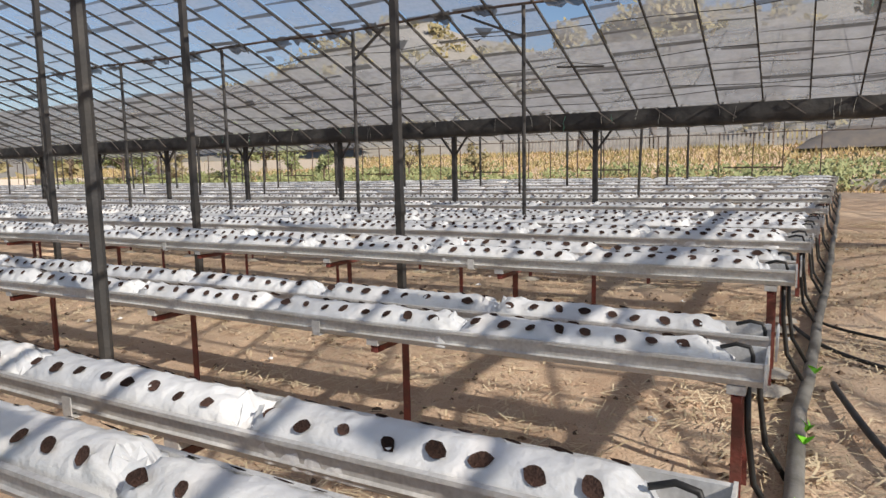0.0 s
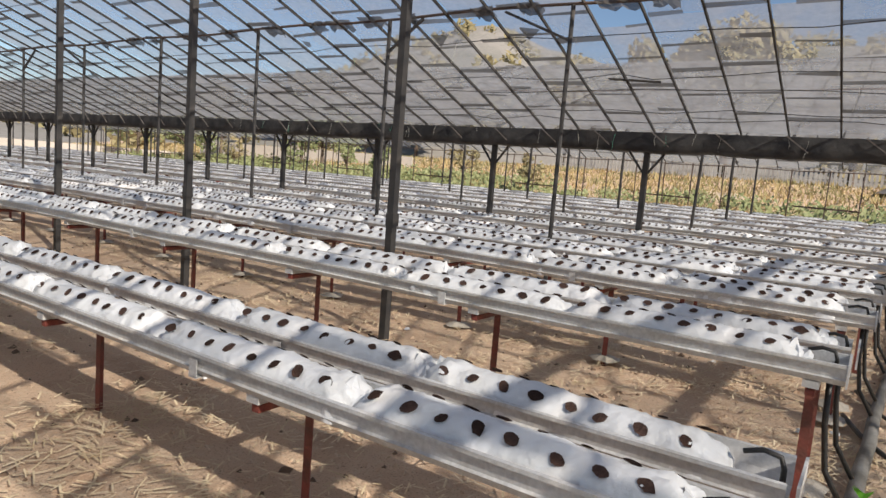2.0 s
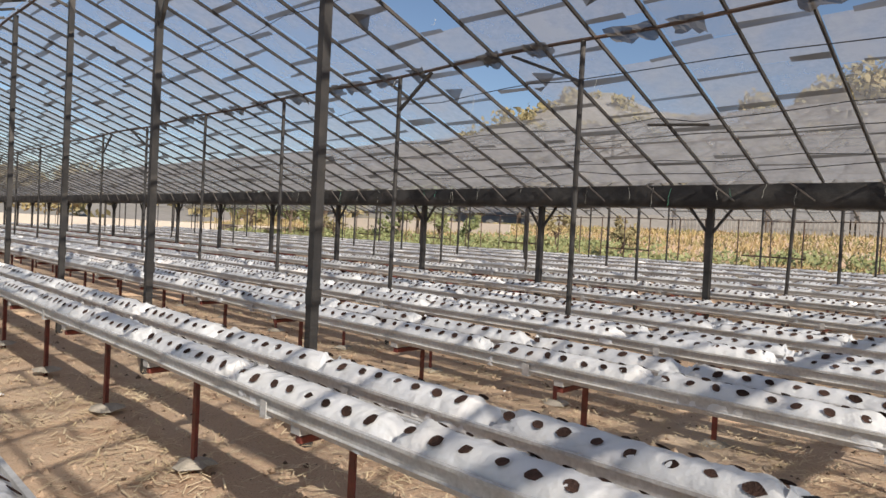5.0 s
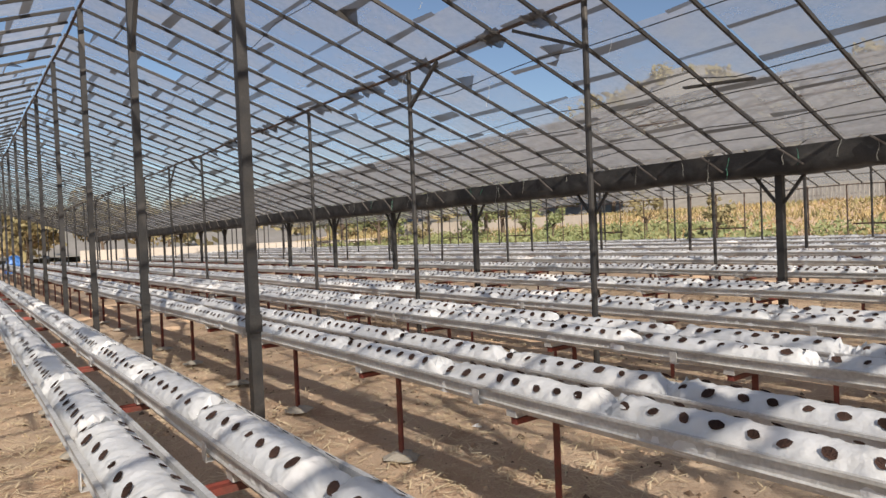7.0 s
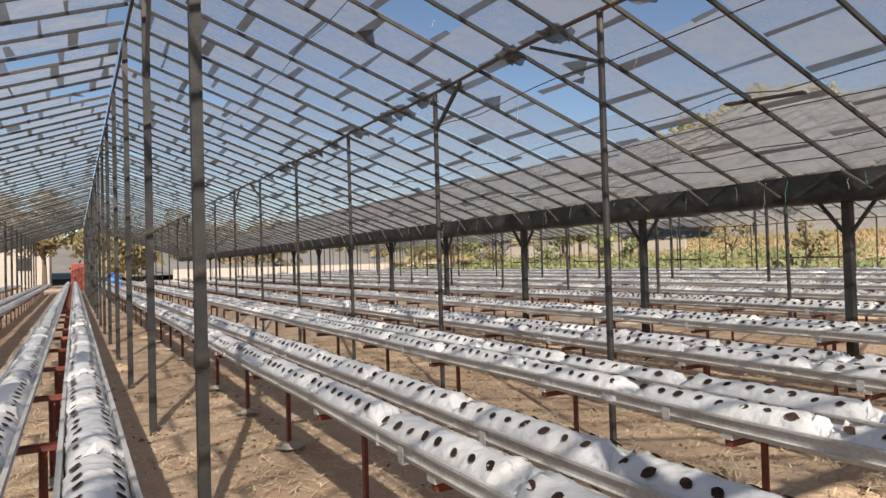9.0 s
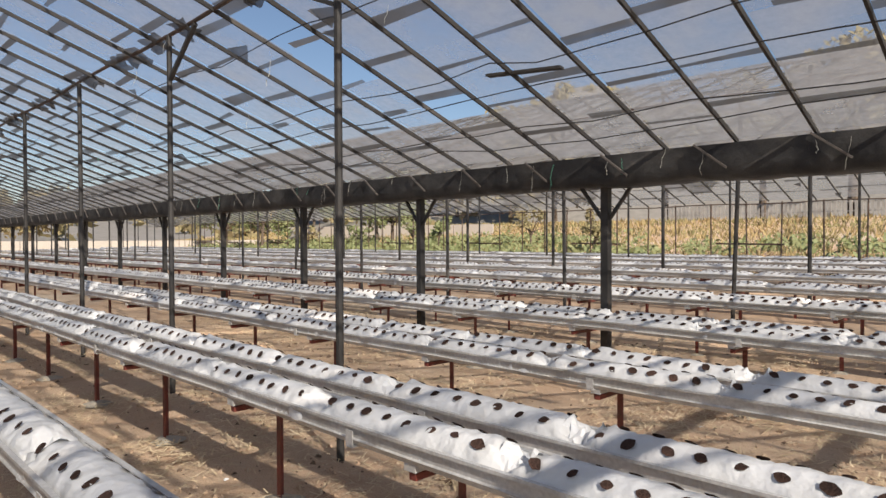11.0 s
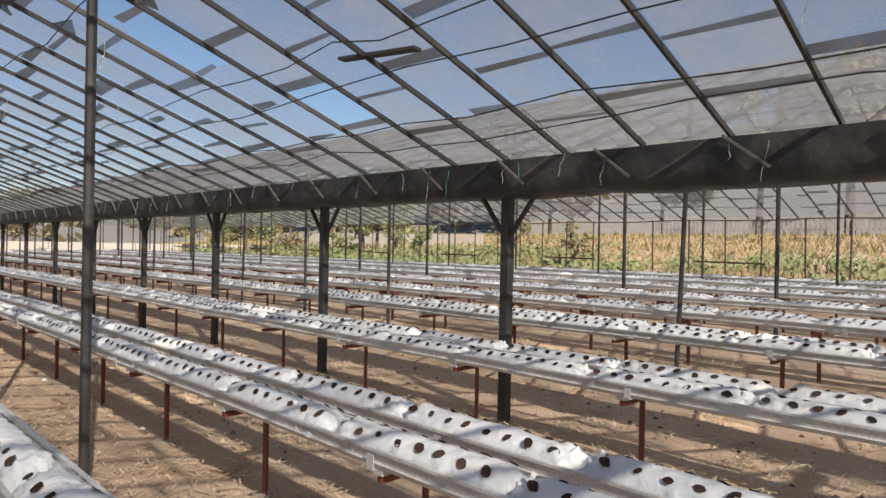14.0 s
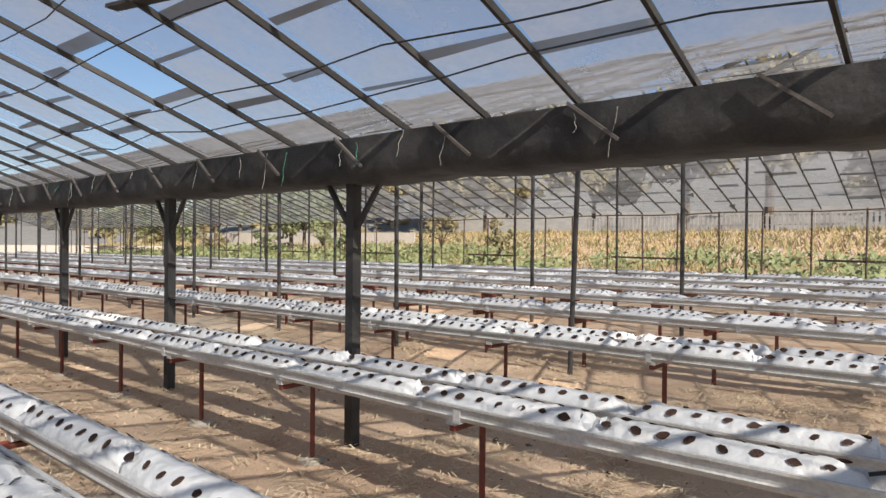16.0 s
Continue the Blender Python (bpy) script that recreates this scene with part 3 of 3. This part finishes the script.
def far_bag(g, hg, x, y, z, q):
    """A plain bag for the distance, with its cuts."""
    ring, W, H = 6, 0.198, 0.118
    us = (0.0, 0.06, 0.18, 0.5, 0.82, 0.94, 1.0)
    ks = (0.4, 0.75, 1.0, 0.97, 1.0, 0.75, 0.4)
    i0 = len(g.v)
    for u, k in zip(us, ks):
        for j in range(ring):
            a = math.pi * j / (ring - 1)
            g.v.append((x + (u - 0.5) * 1.02, y - math.cos(a) * W / 2 * (0.8 + 0.2 * k), z + math.sin(a) ** 0.72 * H * k * q.uniform(0.93, 1.07)))
    for i in range(len(us) - 1):
        for j in range(ring - 1):
            a = i0 + i * ring + j
            g.f.append((a, a + ring, a + ring + 1, a + 1))
            g.s.append(0)
    for side in (-1, 1):
        for i in range(8):
            a = math.pi / 2 + side * 0.62
            c = hole_place(-0.43 + 0.118 * i + q.uniform(-0.015, 0.015), a) + Vector((x, y, z + 0.008))
            s = q.uniform(0.016, 0.025)
            t = Vector((0, -math.sin(a), -math.cos(a) * 0.8)) * s * 0.9
            hg.quad(c + Vector((-s, 0, 0)), c - t, c + Vector((s, 0, 0)), c + t)


far_bags, far_holes = Geo(), Geo()
STAND_X = [2.28] + [0.86 - 1.45 * i for i in range(31)]
STAND_SHIFT = [0.0, 0.1, 0.0, 0.0, 0.12, 0.3, 0.07, 0.0, 0.2, 0.0, 0.15, -0.1, 0.2, 0.0]


def stand_parts():
    leg = Geo()
    leg.box(-0.019, -0.019, -0.1, 0.019, -0.013, GZ - 0.072)
    leg.box(-0.019, -0.013, -0.1, -0.013, 0.019, GZ - 0.072)
    cross = Geo()
    cross.box(-0.017, -0.28, GZ - 0.07, 0.017, 0.28, GZ - 0.045)
    cross.box(-0.017, -0.28, GZ - 0.045, -0.012, 0.28, GZ - 0.035)
    saddle = Geo()
    saddle.box(-0.03, -0.1, GZ - 0.034, 0.03, 0.1, GZ - 0.003)
    foot = Geo()
    q = random.Random(5)
    n = 11
    rim = [(math.cos(2 * math.pi * j / n) * q.uniform(0.06, 0.13), math.sin(2 * math.pi * j / n) * q.uniform(0.06, 0.13)) for j in range(n)]
    foot.v = [(x * 1.1, y * 1.1, -0.012) for x, y in rim] + [(x * 0.55, y * 0.55, 0.012) for x, y in rim] + [(0, 0, 0.022)]
    for j in range(n):
        k = (j + 1) % n
        foot.f += [(j, k, n + k, n + j), (n + j, n + k, 2 * n)]
        foot.s += [0, 0]
    return leg.mesh("leg", RED), cross.mesh("crossbar", RED), saddle.mesh("saddle", TROUGH), foot.mesh("footing", CONCRETE)


LEG, CROSS, SADDLE, FOOT = stand_parts()
far_stands = Geo()
bag_rnd = random.Random(11)
n_bag = 0
for pi, y0 in enumerate(PAIRS):
    zb = rise(y0) + PAIR_Z[pi]
    for gi in (0, 1):
        yc = y0 + 0.12 + SPAN * gi
        gz = GZ + zb
        gt = thing("grow_gutter", (end_x(y0), yc, gz), "long grey plastic trough on red stands, holding white grow bags", "gutter", "grow gutters")
        part("trough", TROUGH_ME, None, gt)
        for cx in (0.55, -2.45, -5.45):
            c = Geo()
            c.box(cx - 0.022, -GW / 2 - 0.016, -0.006, cx + 0.022, -GW / 2 - 0.0125, GH - 0.03)
            c.box(cx - 0.022, GW / 2 + 0.0125, -0.006, cx + 0.022, GW / 2 + 0.016, GH - 0.03)
            c.box(cx - 0.022, -GW / 2 - 0.016, -0.012, cx + 0.022, GW / 2 + 0.016, -0.009)
            part("coupling", c, TROUGH, gt)
        shift = bag_rnd.uniform(-0.05, 0.03)
        x = X_END + end_x(y0) - 0.62 + shift
        while x > X_FAR:
            v = bag_rnd.randrange(5)
            near = pi <= 8 and pi >= 1 and x > -11.0
            if near:
                n_bag += 1
                ob = part("grow_bag", BAGS[v], None)
                ob.matrix_world = pose(x, yc + bag_rnd.uniform(-0.008, 0.008), gz + 0.012 + bag_rnd.uniform(-0.006, 0.004), bag_rnd.uniform(-5, 5),
                                       bag_rnd.uniform(-0.6, 0.6), bag_rnd.choice((0, 180)) + bag_rnd.uniform(-0.8, 0.8))
                tagged(ob, "plump white plastic grow bag with planting cuts, in a grey trough", "grow bag", "grow bags")
                for me, m in HOLE_SETS[v]:
                    h = new("planting_hole", me)
                    h.parent = ob
                    h.matrix_local = m
                if x > -4:
                    f = new("end_fold", FOLDS[v % 3])
                    f.parent = ob
                    f.matrix_local = pose(0.5, 0, 0)
            else:
                far_bag(far_bags, far_holes, x, yc, gz + 0.012, bag_rnd)
            x -= 1.035 + bag_rnd.uniform(-0.012, 0.03)
    for k, sx in enumerate(STAND_X):
        xs = sx + bag_rnd.uniform(-0.06, 0.06) + (end_x(y0) if k < 1 else STAND_SHIFT[pi])
        ym = y0 + 0.12 + SPAN / 2
        legs = (-0.17, 0.17) if k == 0 else (0.0,)
        if sx > -12 and pi <= 8:
            st = thing("gutter_stand", (xs, ym, zb), "red painted steel stand with a crossbar, set in cement", "stand", "gutter stands")
            for dy in legs:
                part("leg", LEG, None, st, at=(0, dy, 0))
                part("footing", FOOT, None, st, "rough grey cement footing", at=(0, dy, 0)).rotation_euler = (0, 0, xs * 7 + dy)
            part("crossbar", CROSS, None, st)
            for dy in (-SPAN / 2, SPAN / 2):
                part("saddle", SADDLE, None, st, at=(0, dy, 0))
        else:
            for dy in legs:
                far_stands.box(xs - 0.019, ym + dy - 0.015, zb - 0.1, xs + 0.019, ym + dy + 0.015, zb + GZ - 0.06)
            far_stands.box(xs - 0.019, ym - 0.28, zb + GZ - 0.075, xs + 0.019, ym + 0.28, zb + GZ - 0.003)
fb = tagged(part("grow_bag", far_bags, PLASTIC, smooth=True), "rows of white plastic grow bags in grey troughs", "grow bag", kind="stuff")
tagged(part("planting_holes", far_holes, PEAT, fb), "brown planting cuts in the far bags", kind="stuff")
tagged(part("gutter_stand", far_stands, RED), "red steel stands under the far troughs", "stand", kind="stuff")


# ---- row ends: drains, hoses ----
def row_end_drain(y, z):
    d = thing("drain_hose", (X_END + end_x(y), y, z), "black drain hose dropping from a trough end", "hose", "drain hoses")
    g = Geo()
    g.tube([(-0.15, 0.0, GZ + 0.10), (-0.10, 0.01, GZ + 0.115), (-0.055, 0.0, GZ + 0.11), (-0.045, 0.0, GZ + 0.08), (-0.045, 0, GZ + 0.015)], 0.008, 8)
    part("feed_elbow", g, HOSE, d, smooth=True)
    g = Geo()
    g.tube([(-0.06, 0.02, GZ), (-0.055, 0.03, 0.4), (-0.03, 0.04, 0.2), (0.05, 0.05, 0.06)], 0.012, 8)
    part("downpipe", g, HOSE, d, smooth=True)
    g = Geo()
    g.box(-0.004, -GW / 2 - 0.014, GZ - 0.004, 0.004, GW / 2 + 0.014, GZ + GH + 0.004)
    part("end_cap", g, TROUGH, d, "grey trough end plate")


for y0, dz in zip(PAIRS[1:], PAIR_Z[1:]):
    for gi in (0, 1):
        row_end_drain(y0 + 0.12 + SPAN * gi, rise(y0) + dz)

g = Geo()
q = random.Random(2)
g.tube([(X_END + 0.07 + end_x(0.5 + 0.5 * i) + q.uniform(-0.02, 0.02), 0.5 + 0.5 * i, rise(0.5 + 0.5 * i) + 0.04 + q.uniform(-0.01, 0.01)) for i in range(52)], 0.036, 10)
tagged(part("drain_pipe", g, PIPE, smooth=True), "dusty grey drain pipe lying along the trough ends", "pipe")
for y in (4.25, 4.9, 5.05, 6.0):
    g = Geo()
    q = random.Random(int(y * 100))
    for _ in range(4):
        a = q.uniform(0, 6.28)
        g.quad((0, 0, 0.02), (0.03 * math.cos(a), 0.03 * math.sin(a), 0.05), (0.04 * math.cos(a + 0.5), 0.04 * math.sin(a + 0.5), 0.07),
               (0.01, 0.01, 0.05))
    tagged(part("green_tie", g, LIME, at=(X_END + 0.1 + end_x(y), y, 0.07)), "bright green plastic tie on the drain pipe", "tie", "green ties")


def ground_hose(pts, r, label):
    g = Geo()
    P = [Vector(p) for p in pts]
    out = []
    for i in range(len(P) - 1):
        a, b = P[i], P[i + 1]
        p0, p3 = P[max(i - 1, 0)], P[min(i + 2, len(P) - 1)]
        for k in range(8):
            t = k / 8
            out.append(0.5 * ((2 * a) + (b - p0) * t + (2 * p0 - 5 * a + 4 * b - p3) * t * t + (3 * a - p0 - 3 * b + p3) * t ** 3))
    out.append(P[-1])
    g.tube(out, r, 8)
    tagged(part("garden_hose", g, HOSE, smooth=True), label, "hose")


ground_hose([(2.72, 6.05, 0.03), (2.74, 5.8, 0.05), (2.86, 5.2, 0.03), (3.0, 4.65, 0.03), (3.2, 4.0, 0.03), (3.7, 3.0, 0.03)], 0.018,
            "thick black hose lying on the bare soil")
ground_hose([(2.5, 7.5, 0.03), (2.62, 7.1, 0.03), (2.8, 6.75, 0.03), (3.1, 6.45, 0.03), (3.6, 6.2, 0.03), (4.4, 6.3, 0.03)], 0.015,
            "thin black hose curling over the aisle")
ground_hose([(2.55, 8.2, 0.03), (2.75, 7.6, 0.03), (3.2, 7.2, 0.03), (3.9, 6.6, 0.03), (4.5, 6.0, 0.03)], 0.012, "thin black hose curling over the aisle")


# ---- litter on the soil ----
q = random.Random(77)
for i in range(46):
    x, y = 3.2 - 9 * q.random() ** 1.4, q.uniform(3.2, 14.0)
    g = Geo()
    n = 7
    s = q.uniform(0.012, 0.045)
    rim = [(s * q.uniform(0.6, 1.2) * math.cos(2 * math.pi * j / n), s * q.uniform(0.5, 1.1) * math.sin(2 * math.pi * j / n), q.uniform(0.0, 0.01)) for j in range(n)]
    g.v = rim + [(p[0] * 0.55, p[1] * 0.55, s * q.uniform(0.3, 0.7)) for p in rim] + [(0, 0, s * 0.6)]
    for j in range(n):
        k = (j + 1) % n
        g.f += [(j, k, n + k, n + j), (n + j, n + k, 2 * n)]
        g.s += [0, 0]
    pale = q.random() < 0.45
    tagged(part("plastic_scrap" if pale else "clod", g, PLASTIC if pale else CONCRETE, at=(x, y, rise(y))),
           "torn scrap of white bag film on the soil" if pale else "dry grey clod on the soil", "scrap" if pale else "clod", "soil litter")


# ---- beyond the greenhouse ----
def field_grass():
    g = Geo()
    q = random.Random(9)
    for _ in range(52000):
        y = 27.6 + 36 * q.random() ** 1.7
        x = q.uniform(-75, 32)
        h = q.uniform(0.12, 0.4) * (1.35 if noise.noise((x * 0.15, y * 0.15, 2)) > 0.1 else 0.9)
        w = q.uniform(0.012, 0.035) * (1 + (y - 27) * 0.05)
        a = q.uniform(0, math.pi)
        z = rise(y)
        lx, ly = q.uniform(-0.25, 0.25), q.uniform(-0.2, 0.2)
        g.tri((x - w * math.cos(a), y - w * math.sin(a), z), (x + w * math.cos(a), y + w * math.sin(a), z), (x + lx, y + ly, z + h))
    tagged(part("field_grass", g, GRASS), "tall dry yellow and green grass of the field", "grass", kind="stuff")


field_grass()


def leaf_clump(g, c, r, n, q, s0=0.1, s1=0.22):
    for _ in range(n):
        d = Vector((q.gauss(0, 1), q.gauss(0, 1), q.gauss(0, 0.8)))
        d = d.normalized() * r * q.random() ** 0.4
        p = Vector(c) + d
        u = Vector((q.uniform(-1, 1), q.uniform(-1, 1), q.uniform(-1, 1))).normalized()
        v = u.orthogonal().normalized()
        s = q.uniform(s0, s1)
        g.quad(p - u * s, p - v * s * 0.5, p + u * s, p + v * s * 0.5)


def tree(x, y, h, r, seed, leafmat, label, dens=1.0, leaf=1.0):
    q = random.Random(seed)
    z0 = rise(y)
    t = thing("tree", (x, y, z0), label, "tree")
    g = Geo()
    top = h * 0.5
    g.tube([(0, 0, -0.2), (q.uniform(-0.1, 0.1), 0, top * 0.5), (q.uniform(-0.2, 0.2), q.uniform(-0.2, 0.2), top)], [h * 0.03, h * 0.022, h * 0.015], 8)
    crown = Geo()
    for i in range(11):
        a = i * 2.4 + q.uniform(-0.4, 0.4)
        rr = r * q.uniform(0.35, 0.95)
        e = Vector((math.cos(a) * rr, math.sin(a) * rr, h * q.uniform(0.42, 0.95)))
        b = Vector((0, 0, top * q.uniform(0.55, 1.0)))
        g.tube([b, (b + e) / 2 + Vector((0, 0, 0.1 * h * q.uniform(-0.3, 0.6))), e], [h * 0.012, h * 0.008, h * 0.003], 5)
        leaf_clump(crown, e, r * q.uniform(0.28, 0.5), int(130 * dens), q, 0.1 * leaf, 0.24 * leaf)
    part("trunk", g, BARK, t)
    part("crown", crown, leafmat, t)


q = random.Random(15)
for i in range(6):
    x = -12.0 - 4.6 * i + q.uniform(-0.8, 0.8)
    tree(x, 31 + q.uniform(-0.9, 3.5), q.uniform(1.2, 2.6), q.uniform(0.5, 1.0), 100 + i, GREEN if q.random() < 0.6 else OLIVE,
         "slim leafy bush at the field edge", 0.25, 0.6)


def field_weeds():
    g = Geo()
    w = random.Random(61)
    for _ in range(2600):
        y = 27.8 + 11 * w.random() ** 1.5
        x = w.uniform(-45, 22)
        if noise.noise((x * 0.12, y * 0.2, 7.0)) < w.uniform(-0.3, 0.4):
            continue
        leaf_clump(g, (x, y, rise(y) + 0.3), w.uniform(0.25, 0.6), 22, w, 0.06, 0.15)
    tagged(part("field_weeds", g, GREEN), "broad-leaved green weeds along the field edge", "weeds", kind="stuff")


field_weeds()
for i in range(5):
    tree(-30 - 4.6 * i, 33 + q.uniform(-2, 5), q.uniform(4, 6), q.uniform(1.8, 2.6), 130 + i, GREEN, "leafy tree behind the pale wall")
for i in range(13):
    x, y = -78 + 10 * i + q.uniform(-3, 3), 66 + q.uniform(-4, 8)
    tree(x, y, q.uniform(8, 14), q.uniform(3, 5), 150 + i, OLIVE, "dusty tall tree at the foot of the hill", 1.6, 2.4)
for i in range(5):
    tree(-60 + q.uniform(-4, 3), -2 + 6 * i, q.uniform(4.5, 8), q.uniform(2, 3.2), 180 + i, OLIVE, "olive green tree past the row ends", 1.3, 1.4)


def hill():
    g = Geo()
    nx, ny = 84, 14
    for j in range(ny + 1):
        for i in range(nx + 1):
            yaw = radians(-35 + 155 * i / nx)
            t = j / ny
            r = 80 + 140 * t
            x, y = -r * math.sin(yaw), 6 + r * math.cos(yaw)
            f = 0.80 - 0.62 * max(0.0, min(1.0, (math.degrees(yaw) - 34) / 26))
            h = 62 * f * (t ** 0.85) * (0.85 + 0.3 * noise.noise((x * 0.012, y * 0.012, 1.0)) + 0.1 * noise.noise((x * 0.05, y * 0.05, 4.0)))
            g.v.append((x, y, (0.6 + 0.8 * math.cos(yaw)) * (1 - t) + h))
    for j in range(ny):
        for i in range(nx):
            a = j * (nx + 1) + i
            g.f.append((a, a + 1, a + nx + 2, a + nx + 1))
            g.s.append(0)
    tagged(part("hillside", g, HILL, smooth=True), "dry brown hillside dotted with scrub", "hill", kind="structure")
    s = Geo()
    q = random.Random(21)
    for n in range(420):
        i, j = q.uniform(0, nx), (q.uniform(0, ny) if n % 2 else q.uniform(ny - 1.5, ny))
        v = g.v[int(j) * (nx + 1) + int(i)]
        leaf_clump(s, (v[0] + q.uniform(-3, 3), v[1] + q.uniform(-4, 4), v[2] + 1.0), q.uniform(1.4, 4.0), 34, q, 0.5, 1.2)
    tagged(part("scrub", s, OLIVE), "scattered dusty scrub on the hillside", "scrub", kind="stuff")


hill()


def pale_wall(a, b, h):
    ob = thing("boundary_wall", (a[0], a[1], rise(a[1])), "long pale rendered boundary wall", "wall", kind="structure")
    A, B = Vector((0, 0, 0)), Vector((b[0] - a[0], b[1] - a[1], 0))
    n = int(B.length / 3)
    for i in range(n):
        p, s = B * (i / n), B * ((i + 0.985) / n)
        g = Geo()
        g.bar((p.x, p.y, h / 2), (s.x, s.y, h / 2), 0.18, h)
        part("wall_panel", g, WALLM, ob)


pale_wall((-53, 13), (-50, 40), 1.35)
pale_wall((-50, 40), (-30, 46), 1.3)


def picket_fence():
    ob = thing("picket_fence", (-24, 62, rise(62)), "grey picket fence along the far side of the field", "fence", kind="structure")
    g = Geo()
    for i in range(200):
        x = i * 0.34
        g.box(x, -0.03, 0, x + 0.2, 0.03, 1.25 + 0.06 * math.sin(i * 2.1))
    g.box(0, 0.03, 0.4, 68, 0.09, 0.5)
    g.box(0, 0.03, 1.1, 68, 0.09, 1.2)
    tagged(part("pickets", g, FENCE, ob), kind="stuff")


picket_fence()


def mound():
    g = Geo()
    n, m = 28, 12
    for j in range(m + 1):
        for i in range(n + 1):
            u, v = i / n * 2 - 1, j / m * 2 - 1
            h = max(0.0, 1 - u * u) * max(0.0, 1 - v * v)
            g.v.append((u * 13, v * 5, 3.0 * h ** 0.7 + 0.25 * noise.noise((u * 8, v * 5, 0)) * (h > 0.05) - 0.1))
    for j in range(m):
        for i in range(n):
            a = j * (n + 1) + i
            g.f.append((a, a + 1, a + n + 2, a + n + 1))
            g.s.append(0)
    tagged(part("earth_mound", g, MOUND, at=(15, 56, rise(56)), smooth=True), "dark heap of earth at the field's far edge", "mound")


mound()


def low_wall():
    g = Geo()
    g.box(X_END + 1.6, 28.2, rise(28), 12, 28.5, rise(28) + 0.42)
    tagged(part("low_wall", g, FENCE), "low grey block wall at the end of the aisle", "wall", kind="structure")


low_wall()


def container(x, y, w, d, h):
    ob = thing("storage_container", (x, y, 0), "faded red storage container past the row ends", "container")
    g = Geo()
    g.box(-w / 2, -d / 2, 0.1, w / 2, d / 2, h)
    part("body", g, CRATE, ob)
    g = Geo()
    for i in range(9):
        yy = -d / 2 + d * (i + 0.5) / 9
        g.box(w / 2, yy - 0.06, 0.15, w / 2 + 0.04, yy + 0.06, h - 0.05)
    part("ribs", g, CRATE, ob)
    g = Geo()
    g.box(-w / 2 - 0.05, -d / 2 - 0.05, h, w / 2 + 0.05, d / 2 + 0.05, h + 0.06)
    part("lid", g, CRATE, ob)


container(-50.5, 6.3, 1.2, 0.8, 1.9)


def tarp_heap(x, y):
    g = Geo()
    n = 16
    for j in range(n + 1):
        for i in range(n + 1):
            u, v = i / n * 2 - 1, j / n * 2 - 1
            h = (max(0.0, 1 - abs(u) ** 3) * max(0.0, 1 - abs(v) ** 3)) ** 0.6
            g.v.append((u * 0.6, v * 0.6, 1.2 * h + 0.1 * noise.noise((u * 4, v * 4, 2)) * h))
    for j in range(n):
        for i in range(n):
            a = j * (n + 1) + i
            g.f.append((a, a + 1, a + n + 2, a + n + 1))
            g.s.append(0)
    tagged(part("tarpaulin", g, BLUE, at=(x, y, 0)), "blue tarpaulin draped over a heap", "tarpaulin")


tarp_heap(-50, 8.6)


def house(x, y):
    ob = thing("house", (x, y, 0), "pale far house with a white roof and windows", "house")
    g = Geo()
    g.box(-4, -5, 0, 4, 5, 7)
    part("wall", g, WALLM, ob)
    g = Geo()
    g.box(-4.4, -5.4, 7, 4.4, 5.4, 7.3)
    part("roof", g, PLASTIC, ob)
    for yy in (-3, 0, 3):
        for zz in (1.6, 4.6):
            w = thing("window", (4.0, yy, zz), "", "")
            w.parent = ob
            g = Geo()
            g.box(0.0, -0.6, 0, 0.03, 0.6, 1.2)
            part("pane", g, HOSE, w)


house(-74, -1)
